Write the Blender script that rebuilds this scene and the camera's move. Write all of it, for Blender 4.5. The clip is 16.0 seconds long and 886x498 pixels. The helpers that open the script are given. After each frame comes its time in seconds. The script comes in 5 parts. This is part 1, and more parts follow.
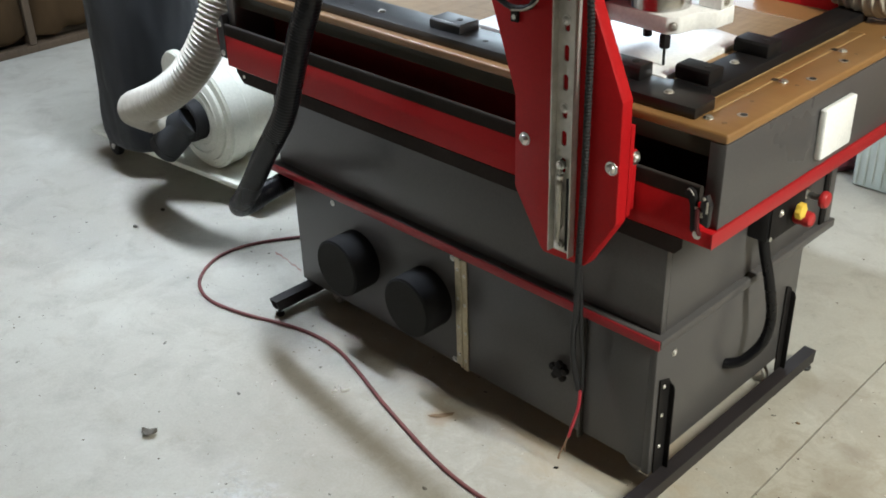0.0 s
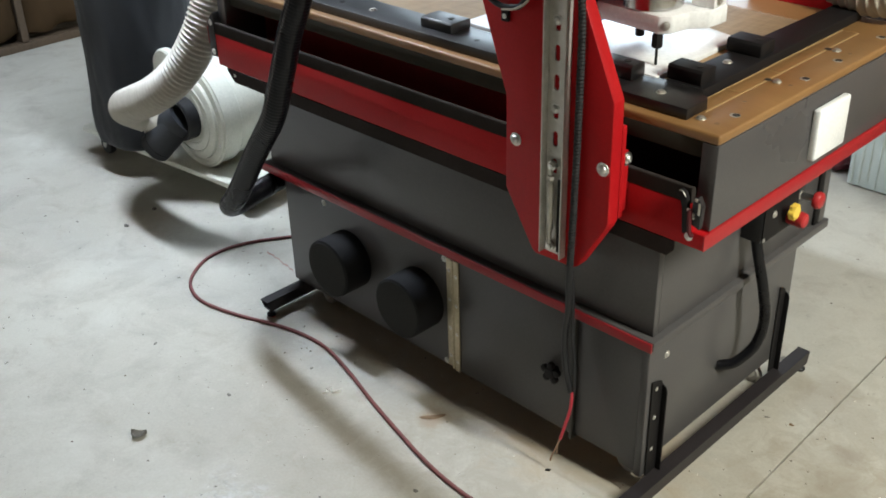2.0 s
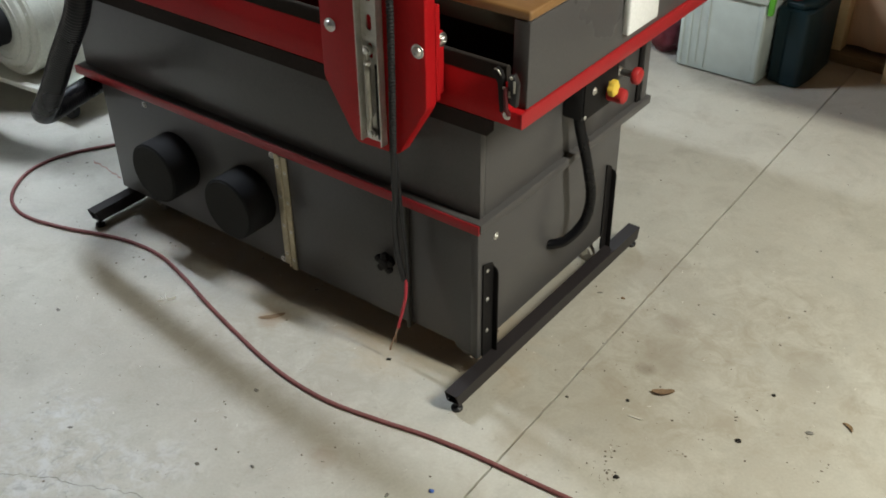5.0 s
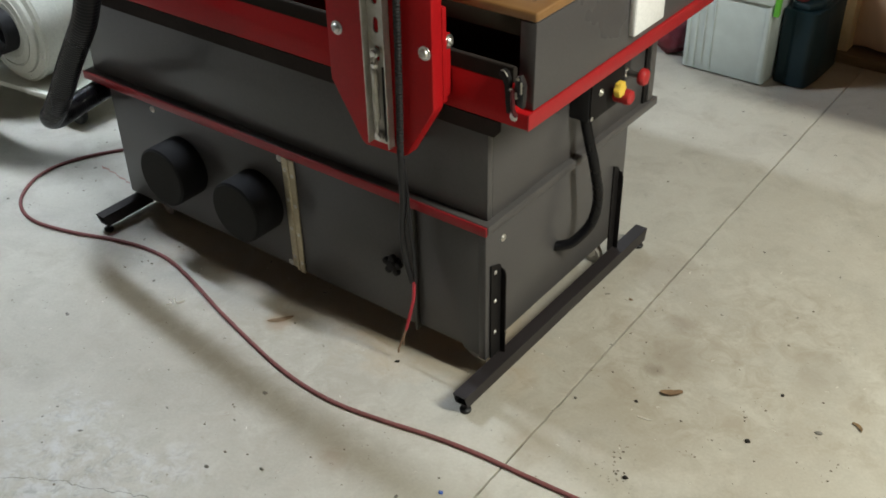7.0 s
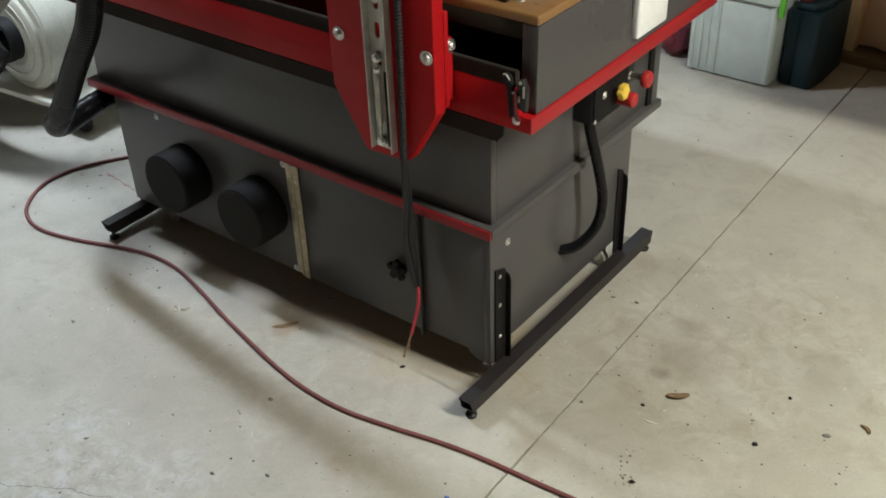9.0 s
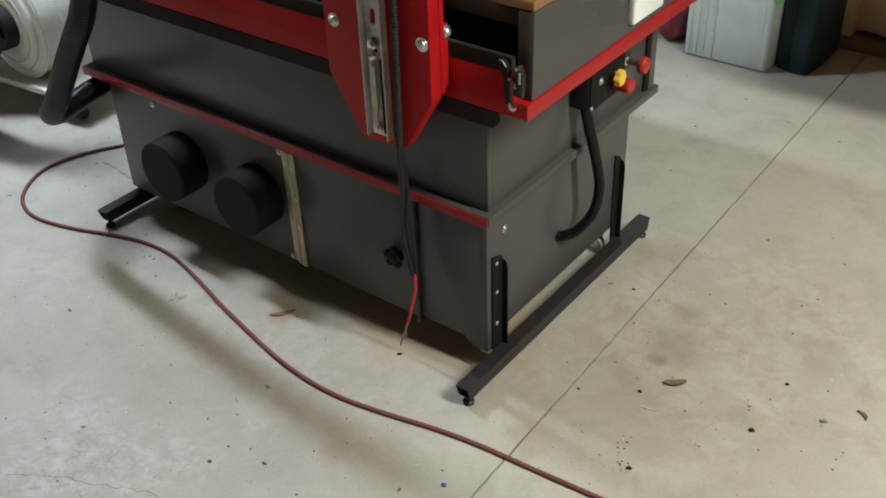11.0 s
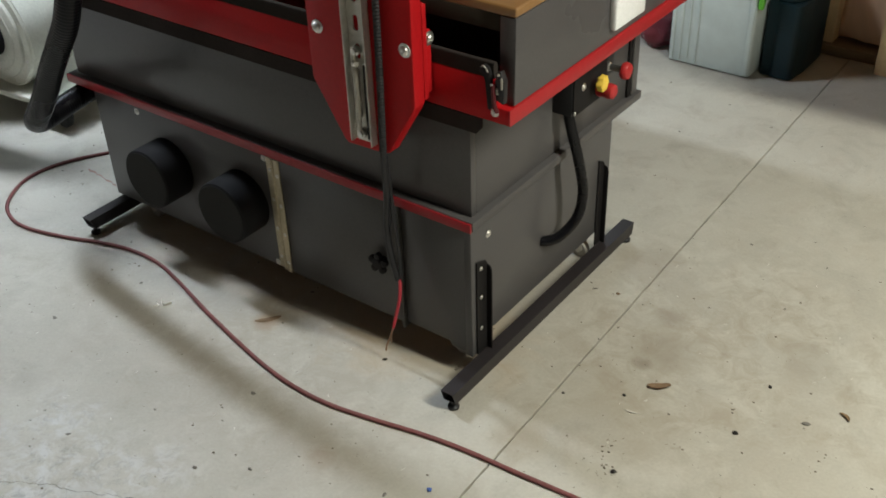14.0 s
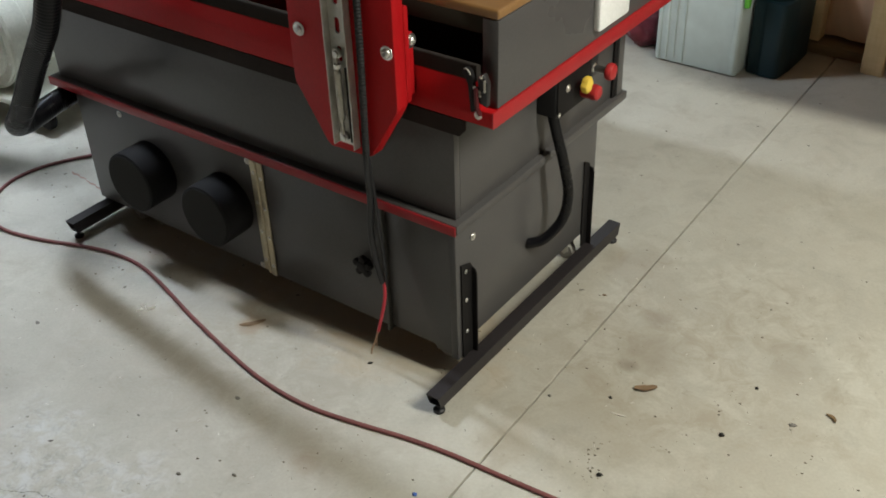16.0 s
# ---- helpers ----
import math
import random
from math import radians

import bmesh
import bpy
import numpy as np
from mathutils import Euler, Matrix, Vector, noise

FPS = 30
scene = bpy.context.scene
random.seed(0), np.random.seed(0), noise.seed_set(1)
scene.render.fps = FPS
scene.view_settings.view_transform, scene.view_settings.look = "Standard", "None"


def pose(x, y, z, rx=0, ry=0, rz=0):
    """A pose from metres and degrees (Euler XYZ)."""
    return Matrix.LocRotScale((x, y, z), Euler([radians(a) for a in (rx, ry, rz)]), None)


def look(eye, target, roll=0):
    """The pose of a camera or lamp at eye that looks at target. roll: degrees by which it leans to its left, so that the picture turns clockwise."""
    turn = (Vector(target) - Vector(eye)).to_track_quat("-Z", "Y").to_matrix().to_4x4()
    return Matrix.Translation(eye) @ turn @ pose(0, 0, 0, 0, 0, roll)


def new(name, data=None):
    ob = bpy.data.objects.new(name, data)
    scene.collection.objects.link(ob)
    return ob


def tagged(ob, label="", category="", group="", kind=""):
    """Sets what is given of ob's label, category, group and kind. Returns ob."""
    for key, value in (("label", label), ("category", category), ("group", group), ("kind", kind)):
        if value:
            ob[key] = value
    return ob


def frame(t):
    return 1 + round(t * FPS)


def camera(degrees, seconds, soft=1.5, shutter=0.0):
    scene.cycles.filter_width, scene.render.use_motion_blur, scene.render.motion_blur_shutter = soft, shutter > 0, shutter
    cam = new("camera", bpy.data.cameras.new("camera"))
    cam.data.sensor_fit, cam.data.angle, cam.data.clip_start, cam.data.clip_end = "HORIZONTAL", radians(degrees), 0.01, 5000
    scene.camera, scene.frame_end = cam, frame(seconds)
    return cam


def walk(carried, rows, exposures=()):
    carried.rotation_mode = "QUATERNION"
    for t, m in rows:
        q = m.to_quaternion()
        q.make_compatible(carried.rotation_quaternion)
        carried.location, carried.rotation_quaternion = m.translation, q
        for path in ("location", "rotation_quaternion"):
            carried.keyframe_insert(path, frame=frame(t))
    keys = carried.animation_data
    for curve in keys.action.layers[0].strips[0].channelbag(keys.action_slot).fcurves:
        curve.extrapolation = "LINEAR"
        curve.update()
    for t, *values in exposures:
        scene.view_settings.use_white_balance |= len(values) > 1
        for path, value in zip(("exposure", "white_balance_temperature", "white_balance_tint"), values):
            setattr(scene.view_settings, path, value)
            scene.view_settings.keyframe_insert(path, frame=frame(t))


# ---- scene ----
cam = camera(46.0, 16.0, 1.8, 0.5)
PATH = [
    (0, (0.992, -1.574, 1.682), (-0.264, -0.367, 0.7), -1.9),
    (0.5, (0.988, -1.57, 1.683), (-0.267, -0.363, 0.699), -1.6),
    (1, (0.986, -1.566, 1.682), (-0.263, -0.356, 0.693), -1.6),
    (1.5, (0.986, -1.556, 1.68), (-0.261, -0.346, 0.689), -1.6),
    (2, (0.987, -1.55, 1.68), (-0.263, -0.341, 0.693), -1.8),
    (2.5, (0.993, -1.547, 1.674), (-0.254, -0.338, 0.682), -2.1),
    (2.6, (0.993, -1.546, 1.666), (-0.237, -0.333, 0.658), -2.2),
    (2.7, (1.009, -1.534, 1.68), (-0.197, -0.323, 0.640), -1.9),
    (2.8, (1.018, -1.524, 1.667), (-0.15, -0.281, 0.622), -1.1),
    (2.9, (1.013, -1.516, 1.647), (-0.118, -0.244, 0.6), -1.6),
    (3, (1.023, -1.51, 1.642), (-0.09, -0.233, 0.579), -1.7),
    (3.2, (1.033, -1.496, 1.634), (-0.047, -0.214, 0.543), -2.1),
    (3.5, (1.044, -1.496, 1.635), (0.007, -0.203, 0.515), -2.0),
    (3.7, (1.046, -1.491, 1.633), (0.03, -0.193, 0.5), -1.5),
    (4, (1.048, -1.488, 1.636), (0.052, -0.186, 0.49), -0.8),
    (6.5, (1.047, -1.496, 1.634), (0.038, -0.198, 0.496), -1.0),
    (7, (1.05, -1.497, 1.633), (0.038, -0.199, 0.496), -1.3),
    (7.5, (1.049, -1.494, 1.635), (0.037, -0.196, 0.498), -1.3),
    (8, (1.05, -1.492, 1.634), (0.034, -0.193, 0.503), -1.6),
    (8.5, (1.048, -1.495, 1.634), (0.03, -0.195, 0.505), -1.6),
    (9, (1.054, -1.488, 1.631), (0.027, -0.196, 0.501), -2.1),
    (9.5, (1.052, -1.484, 1.628), (0.021, -0.2, 0.492), -2.6),
    (10, (1.052, -1.483, 1.629), (0.026, -0.203, 0.485), -2.5),
    (12.5, (1.066, -1.487, 1.628), (0.055, -0.203, 0.477), -2.2),
    (13, (1.067, -1.489, 1.63), (0.056, -0.198, 0.484), -2.1),
    (13.5, (1.068, -1.484, 1.631), (0.058, -0.189, 0.491), -2.0),
    (14, (1.07, -1.484, 1.629), (0.065, -0.183, 0.49), -2.1),
    (14.5, (1.071, -1.478, 1.629), (0.074, -0.175, 0.485), -2.1),
    (15, (1.071, -1.47, 1.63), (0.077, -0.168, 0.483), -2.1),
    (15.5, (1.068, -1.468, 1.633), (0.081, -0.162, 0.484), -1.9),
    (16, (1.071, -1.461, 1.631), (0.081, -0.152, 0.487), -2.1),
]
walk(cam, [(t, look(eye, target, roll)) for t, eye, target, roll in PATH], [(0, 0.33, 6350, 10), (2.5, 0.33, 6350, 10), (3.1, 0.22, 6450, 9.5), (3.6, 0.12, 6500, 9.5), (4.1, 0.02, 6500, 9.5), (10.0, 0.0, 6500, 9.5), (12.6, -0.04, 6500, 9.5), (16.0, -0.04, 6500, 9.5)])

# ---- world, lamps ----
world = bpy.data.worlds.new("world")
scene.world = world
world.use_nodes = True
wn = world.node_tree.nodes
sky = wn.new("ShaderNodeTexSky")
sky.sky_type, sky.sun_disc, sky.sun_elevation, sky.sun_rotation = "NISHITA", False, radians(38), radians(200)
wn["Background"].inputs["Strength"].default_value = 0.08
world.node_tree.links.new(sky.outputs["Color"], wn["Background"].inputs["Color"])


def area_lamp(name, m, sx, sy, watts, colour, spread=180):
    lamp = bpy.data.lights.new(name, "AREA")
    lamp.shape, lamp.size, lamp.size_y, lamp.energy, lamp.color = "RECTANGLE", sx, sy, watts, colour
    lamp.spread = radians(spread)
    ob = new(name, lamp)
    ob.matrix_world = m
    return ob


# daylight in the open garage door of the west wall, tubes under the ceiling
# door is out of view; warm tint added to brown the shaded cabinet front
area_lamp("door_daylight", pose(-4.22, -3.2, 0.80, 0, -90, 0), 1.0, 1.1, 9, (1.0, 0.85, 0.76))
area_lamp("window_daylight", pose(-2.05, 2.36, 1.775, -90, 0, 0), 2.0, 1.2, 38, (0.76, 0.90, 1.0))
TUBES = ((2.25, 0.165, 132, (0.985, 0.975, 0.85), 1.6, 0.20), (-2.2, 0.10, 77, (0.80, 0.89, 1.0), 0.9, 0.12))
for tx, ty, watts, tint, length, width in TUBES:
    area_lamp("tube_light", pose(tx, ty, 2.54), length, width, watts, tint)

# ---- materials ----
MATS = {}


def nodes_of(name):
    m = bpy.data.materials.new(name)
    m.use_nodes = True
    t = m.node_tree
    return m, t, t.nodes["Principled BSDF"]


def node(t, kind, **inputs):
    n = t.nodes.new(kind)
    for k, v in inputs.items():
        n.inputs[k.replace("_", " ")].default_value = v
    return n


def ramp(t, fac, stops):
    r = t.nodes.new("ShaderNodeValToRGB")
    el = r.color_ramp.elements
    while len(el) < len(stops):
        el.new(0.5)
    for e, (p, c) in zip(el, stops):
        e.position, e.color = p, (*c, 1)
    t.links.new(fac, r.inputs["Fac"])
    return r.outputs["Color"]


def mix(t, a, b, fac, kind="MIX"):
    m = t.nodes.new("ShaderNodeMix")
    m.data_type, m.blend_type = "RGBA", kind
    for sock, v in ((m.inputs[6], a), (m.inputs[7], b), (m.inputs[0], fac)):
        if isinstance(v, bpy.types.NodeSocket):
            t.links.new(v, sock)
        else:
            sock.default_value = (*v, 1) if isinstance(v, tuple) else v
    return m.outputs[2]


def noise_at(t, scale, detail=4.0, rough=0.55, stretch=(1, 1, 1), warp=0.0):
    co = t.nodes.new("ShaderNodeTexCoord")
    mp = t.nodes.new("ShaderNodeMapping")
    mp.inputs["Scale"].default_value = stretch
    t.links.new(co.outputs["Object"], mp.inputs["Vector"])
    n = node(t, "ShaderNodeTexNoise", Scale=scale, Detail=detail, Roughness=rough, Distortion=warp)
    t.links.new(mp.outputs["Vector"], n.inputs["Vector"])
    return n.outputs["Fac"]


def bump(t, bsdf, height, strength, dist):
    b = node(t, "ShaderNodeBump", Strength=strength, Distance=dist)
    t.links.new(height, b.inputs["Height"])
    t.links.new(b.outputs["Normal"], bsdf.inputs["Normal"])


def surface(name, colour, rough=0.5, metal=0.0, spec=0.35, vary=0.15, fine=60, coarse=5, relief=0.1, depth=0.001, dirt=None, stretch=(1, 1, 1), coat=0.0):
    """A worn surface: base colour with variation at two scales, uneven gloss and fine relief."""
    if name in MATS:
        return MATS[name]
    m, t, b = nodes_of(name)
    big, small = noise_at(t, coarse, 5, stretch=stretch), noise_at(t, fine, 3, stretch=stretch)
    lo, hi = tuple(c * (1 - vary) for c in colour), tuple(min(1, c * (1 + vary)) for c in colour)
    col = ramp(t, big, [(0.32, lo), (0.68, hi)])
    col = mix(t, col, ramp(t, small, [(0.3, tuple(c * 0.8 for c in colour)), (0.7, tuple(min(1, c * 1.15) for c in colour))]), 0.35)
    if dirt:
        col = mix(t, col, dirt, ramp_value(t, noise_at(t, coarse * 2.3, 8, 0.65, warp=0.6), 0.60, 0.82, 0.5))
    t.links.new(col, b.inputs["Base Color"])
    b.inputs["Metallic"].default_value = metal
    b.inputs["Coat Weight"].default_value = coat
    b.inputs["Specular IOR Level"].default_value = spec
    r = t.nodes.new("ShaderNodeMapRange")
    r.inputs["To Min"].default_value, r.inputs["To Max"].default_value = max(0.04, rough - 0.10), min(1, rough + 0.12)
    t.links.new(big, r.inputs["Value"])
    t.links.new(r.outputs["Result"], b.inputs["Roughness"])
    if relief:
        bump(t, b, small, relief, depth)
    MATS[name] = m
    return m


def ramp_value(t, fac, a, b, top):
    r = t.nodes.new("ShaderNodeMapRange")
    for k, v in (("From Min", a), ("From Max", b), ("To Min", 0.0), ("To Max", top)):
        r.inputs[k].default_value = v
    t.links.new(fac, r.inputs["Value"])
    return r.outputs["Result"]


def concrete_floor():
    m, t, b = nodes_of("trowelled_concrete")
    co = t.nodes.new("ShaderNodeTexCoord")
    cloud, patch = noise_at(t, 1.3, 6, 0.6, warp=0.4), noise_at(t, 5.5, 7, 0.62, warp=0.7)
    grit, speck, blot = noise_at(t, 140, 3), noise_at(t, 26, 5, 0.7), noise_at(t, 13, 6, 0.7, warp=0.9)

    def spot(x, y, r, wobble, inner, top):
        """A ragged round patch: full inside, fading out by r."""
        d = t.nodes.new("ShaderNodeVectorMath")
        d.operation = "DISTANCE"
        d.inputs[1].default_value = (x, y, 0)
        t.links.new(co.outputs["Object"], d.inputs[0])
        sub = t.nodes.new("ShaderNodeMath")
        sub.operation = "MULTIPLY_ADD"
        sub.inputs[1].default_value, sub.inputs[2].default_value = r * 2.6, -r * 1.3
        t.links.new(wobble, sub.inputs[0])
        add = t.nodes.new("ShaderNodeMath")
        t.links.new(d.outputs["Value"], add.inputs[0])
        t.links.new(sub.outputs[0], add.inputs[1])
        return ramp_value(t, add.outputs[0], r * 1.05, r * inner, top)

    def times(a, b_):
        n = t.nodes.new("ShaderNodeMath")
        n.operation = "MULTIPLY"
        t.links.new(a, n.inputs[0])
        t.links.new(b_, n.inputs[1])
        return n.outputs[0]

    col = ramp(t, cloud, [(0.30, (0.415, 0.392, 0.330)), (0.52, (0.480, 0.460, 0.398)), (0.72, (0.535, 0.52, 0.455))])
    col = mix(t, col, (0.31, 0.282, 0.238), ramp_value(t, patch, 0.48, 0.72, 0.60))
    col = mix(t, col, (0.33, 0.285, 0.22), ramp_value(t, noise_at(t, 9.0, 6, 0.68, warp=0.5), 0.55, 0.72, 0.5))
    col = mix(t, col, (0.60, 0.585, 0.525), ramp_value(t, noise_at(t, 3.1, 8, 0.7, warp=0.5), 0.54, 0.70, 0.5))
    col = mix(t, col, (0.58, 0.565, 0.505), ramp_value(t, blot, 0.56, 0.72, 0.35))
    col = mix(t, col, (0.24, 0.21, 0.175), ramp_value(t, speck, 0.625, 0.74, 0.7))
    col = mix(t, col, ramp(t, grit, [(0.3, (0.36, 0.35, 0.305)), (0.7, (0.58, 0.57, 0.51))]), 0.18)
    # a worn, blotched zone by the machine's end
    worn = times(spot(0.40, 0.42, 0.62, patch, 0.2, 1.0), ramp_value(t, blot, 0.40, 0.64, 0.62))
    col = mix(t, col, (0.30, 0.255, 0.19), worn)
    # brown smudges that also carry the soft shade before the machine
    smudge_shade = times(spot(-0.45, -0.22, 0.62, patch, 0.25, 1.0), ramp_value(t, blot, 0.36, 0.62, 0.55))
    col = mix(t, col, (0.33, 0.285, 0.225), smudge_shade)
    # rough pitted spot in the open floor, bluish daylight sheen painted into its colour
    spall_sheen = times(spot(-0.53, -0.76, 0.27, patch, 0.3, 1.0), ramp_value(t, noise_at(t, 21, 7, 0.72, warp=0.5), 0.45, 0.58, 0.5))
    col = mix(t, col, (0.62, 0.635, 0.65), spall_sheen)
    pits = times(spot(-0.52, -0.77, 0.25, patch, 0.3, 1.0), ramp_value(t, noise_at(t, 34, 8, 0.75, warp=0.8), 0.51, 0.63, 0.5))
    col = mix(t, col, (0.22, 0.215, 0.205), pits)
    # brown tint of the shade under and before the machine, put into the floor
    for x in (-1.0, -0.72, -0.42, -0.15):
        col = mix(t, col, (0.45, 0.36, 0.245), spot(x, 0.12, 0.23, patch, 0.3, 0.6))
    # old oil and rust stains, each with a ragged outline
    for x, y, r, s, c in ((0.33, 0.33, 0.10, 0.55, (0.27, 0.235, 0.18)), (0.28, 0.45, 0.06, 0.5, (0.25, 0.21, 0.16)), (0.62, 0.47, 0.10, 0.35, (0.26, 0.235, 0.19)),
                          (-0.12, -0.40, 0.035, 0.4, (0.33, 0.25, 0.18)), (-0.545, -0.12, 0.045, 0.6, (0.30, 0.21, 0.12)), (0.9, 0.9, 0.22, 0.35, (0.28, 0.25, 0.2)),
                          (-0.86, -0.62, 0.05, 0.3, (0.29, 0.26, 0.22)), (0.13, 0.62, 0.10, 0.4, (0.30, 0.26, 0.21)), (0.305, 0.262, 0.028, 0.6, (0.20, 0.165, 0.12)),
                          (0.20, -0.10, 0.09, 0.35, (0.33, 0.28, 0.20)), (0.30, 0.10, 0.11, 0.3, (0.31, 0.27, 0.2))):
        col = mix(t, col, c, spot(x, y, r, patch, 0.35, s))
    t.links.new(col, b.inputs["Base Color"])
    rr = ramp_value(t, patch, 0.35, 0.7, 0.22)
    plus = t.nodes.new("ShaderNodeMath")
    plus.inputs[1].default_value = 0.46
    t.links.new(rr, plus.inputs[0])
    t.links.new(plus.outputs[0], b.inputs["Roughness"])
    hgt = mix(t, mix(t, grit, speck, 0.5), spall_sheen, 0.4)
    bump(t, b, hgt, 0.28, 0.0018)
    return m


def weave(name, colour, rough=0.9, sheen=0.15, spec=0.5):
    m, t, b = nodes_of(name)
    fold, thread = noise_at(t, 3.5, 4, 0.5, (1, 1, 0.35), 0.8), noise_at(t, 420, 2)
    col = ramp(t, fold, [(0.3, tuple(c * 0.75 for c in colour)), (0.7, tuple(c * 1.3 for c in colour))])
    t.links.new(col, b.inputs["Base Color"])
    b.inputs["Roughness"].default_value = rough
    b.inputs["Sheen Weight"].default_value, b.inputs["Specular IOR Level"].default_value = sheen, spec
    bump(t, b, mix(t, fold, thread, 0.2), 0.5, 0.01)
    return m


def grained(name, pale, deep, rough=0.5, scale=7, stretch=(1, 12, 12), coat=0.0):
    m, t, b = nodes_of(name)
    g, f = noise_at(t, scale, 8, 0.65, stretch, 0.5), noise_at(t, 90, 3, 0.5, (0.2, 1, 1))
    col = mix(t, ramp(t, g, [(0.3, deep), (0.7, pale)]), ramp(t, f, [(0.35, deep), (0.65, pale)]), 0.3)
    t.links.new(col, b.inputs["Base Color"])
    b.inputs["Roughness"].default_value, b.inputs["Coat Weight"].default_value = rough, coat
    bump(t, b, f, 0.12, 0.001)
    return m


concrete = concrete_floor()
guide_black = surface("oily_black_steel", (0.034, 0.029, 0.026), 0.9, spec=0.04, vary=0.25, fine=90, relief=0.08)
grey_paint = surface("satin_grey_paint", (0.081, 0.0775, 0.078), 0.30, spec=0.29, vary=0.06, fine=180, coarse=1.7, relief=0.04, depth=0.0006)
dark_grey = surface("charcoal_paint", (0.055, 0.054, 0.050), 0.45, vary=0.12, fine=120, relief=0.05)
rail_black = surface("rail_black_paint", (0.035, 0.029, 0.027), 0.8, spec=0.08, vary=0.25, fine=90, coarse=7, relief=0.08)
black_paint = surface("black_paint", (0.011, 0.010, 0.0105), 0.6, spec=0.18, vary=0.2, fine=100, relief=0.08)
tube_paint = surface("worn_black_steel", (0.025, 0.0215, 0.023), 0.46, vary=0.2, fine=70, relief=0.1, dirt=(0.050, 0.040, 0.039))
black_plastic = surface("black_plastic", (0.013, 0.013, 0.015), 0.42, vary=0.1, fine=200, relief=0.06)
anodised = surface("black_anodised_bar", (0.007, 0.0065, 0.007), 0.37, spec=0.75, vary=0.2, fine=160, relief=0.02, depth=0.0004)
# cap front and sides: lit and shaded tones of one black cap
cap_lit = surface("dull_cap_lit", (0.025, 0.025, 0.024), 0.75, spec=0.15, vary=0.12, fine=160, relief=0.08)
cap_shaded = surface("dull_cap_shaded", (0.013, 0.013, 0.014), 0.75, spec=0.2, vary=0.12, fine=160, relief=0.08)
dull_rubber = surface("dull_grey_rubber", (0.030, 0.032, 0.035), 0.55, vary=0.2, fine=60, relief=0.1)
caster_grey = surface("scuffed_grey_wheel", (0.33, 0.31, 0.28), 0.5, vary=0.3, fine=80, relief=0.1)
rubber = surface("black_rubber", (0.012, 0.012, 0.013), 0.62, vary=0.12, fine=140, relief=0.15)
red_paint = surface("red_enamel", (0.41, 0.009, 0.012), 0.42, spec=0.13, vary=0.08, fine=150, coarse=3, relief=0.03, depth=0.0006)
# paler than the enamel: the strip's reflected sheen is put into its colour
red_strip = surface("red_edge_strip", (0.36, 0.017, 0.021), 0.38, vary=0.1, fine=120, relief=0.04)
red_trim = surface("red_edge_trim", (0.27, 0.010, 0.016), 0.36, vary=0.08, fine=120, relief=0.04)
maroon = surface("shadow_red_board", (0.36, 0.020, 0.020), 0.4, vary=0.15)
mdf = grained("oiled_fibreboard", (0.290, 0.158, 0.057), (0.222, 0.114, 0.040), 0.45, 5, (1, 1, 1), 0.2)
ply = grained("raw_plywood", (0.45, 0.30, 0.165), (0.30, 0.18, 0.09), 0.62, 6, (9, 1, 9))
# the bed in a darker tone than the raw plywood
bed_ply = grained("darker_bed_plywood", (0.32, 0.22, 0.12), (0.20, 0.13, 0.065), 0.7, 6, (9, 1, 9))
batten_dark = surface("dark_olive_batten", (0.040, 0.038, 0.029), 0.7, spec=0.1)
pine = grained("pine_stud", (0.68, 0.51, 0.29), (0.56, 0.40, 0.21), 0.6, 6, (12, 12, 1))
hdpe = surface("white_polyethylene", (0.87, 0.88, 0.88), 0.22, vary=0.03, fine=120, relief=0.03)
white_plastic = surface("white_plastic", (0.87, 0.885, 0.89), 0.30, vary=0.03, fine=150, relief=0.03, depth=0.0005)
aluminium = surface("brushed_aluminium", (0.66, 0.65, 0.63), 0.20, 1.0, vary=0.12, fine=160, coarse=12, relief=0.06, stretch=(1, 1, 0.1))
galvanised = surface("galvanised_steel", (0.60, 0.58, 0.54), 0.38, 0.4, vary=0.22, fine=60, coarse=18, relief=0.08, dirt=(0.22, 0.18, 0.13))
zinc = surface("zinc_bolt", (0.70, 0.69, 0.66), 0.40, 1.0, vary=0.15, fine=200, relief=0.05)
dull_zinc = surface("dusty_zinc", (0.50, 0.48, 0.43), 0.5, 0.8, vary=0.25, fine=200, coarse=40, relief=0.08, dirt=(0.16, 0.12, 0.07))
brass_hinge = surface("tarnished_hinge_steel", (0.52, 0.46, 0.33), 0.42, 0.55, vary=0.25, fine=90, coarse=22, relief=0.12, dirt=(0.2, 0.15, 0.09))
hose_black = surface("black_hose", (0.0050, 0.0050, 0.0065), 0.27, spec=0.24, vary=0.15, fine=90, relief=0.05)
hose_white = surface("ribbed_white_hose", (0.49, 0.455, 0.385), 0.36, vary=0.08, fine=70, coarse=9, relief=0.06)
# the table hose's shade is put into this darker hose colour
hose_shaded = surface("shaded_ribbed_hose", (0.47, 0.43, 0.36), 0.5, vary=0.12, fine=70, coarse=9, relief=0.06)
cream = surface("cream_powder_coat", (0.70, 0.70, 0.61), 0.20, spec=0.5, vary=0.04, fine=130, coarse=4, relief=0.02, depth=0.0005)
air_hose = surface("dusty_red_rubber", (0.185, 0.064, 0.060), 0.65, vary=0.22, fine=120, coarse=14, relief=0.15)
cloth = weave("charcoal_filter_cloth", (0.015, 0.017, 0.021))
maroon_cloth = weave("maroon_cloth", (0.12, 0.015, 0.025))
kraft = weave("brown_insulation_facing", (0.055, 0.034, 0.017), 0.8, 0.0, 0.08)
pink_facing = weave("pinkish_insulation_facing", (0.72, 0.49, 0.34), 0.7, 0.0, 0.2)
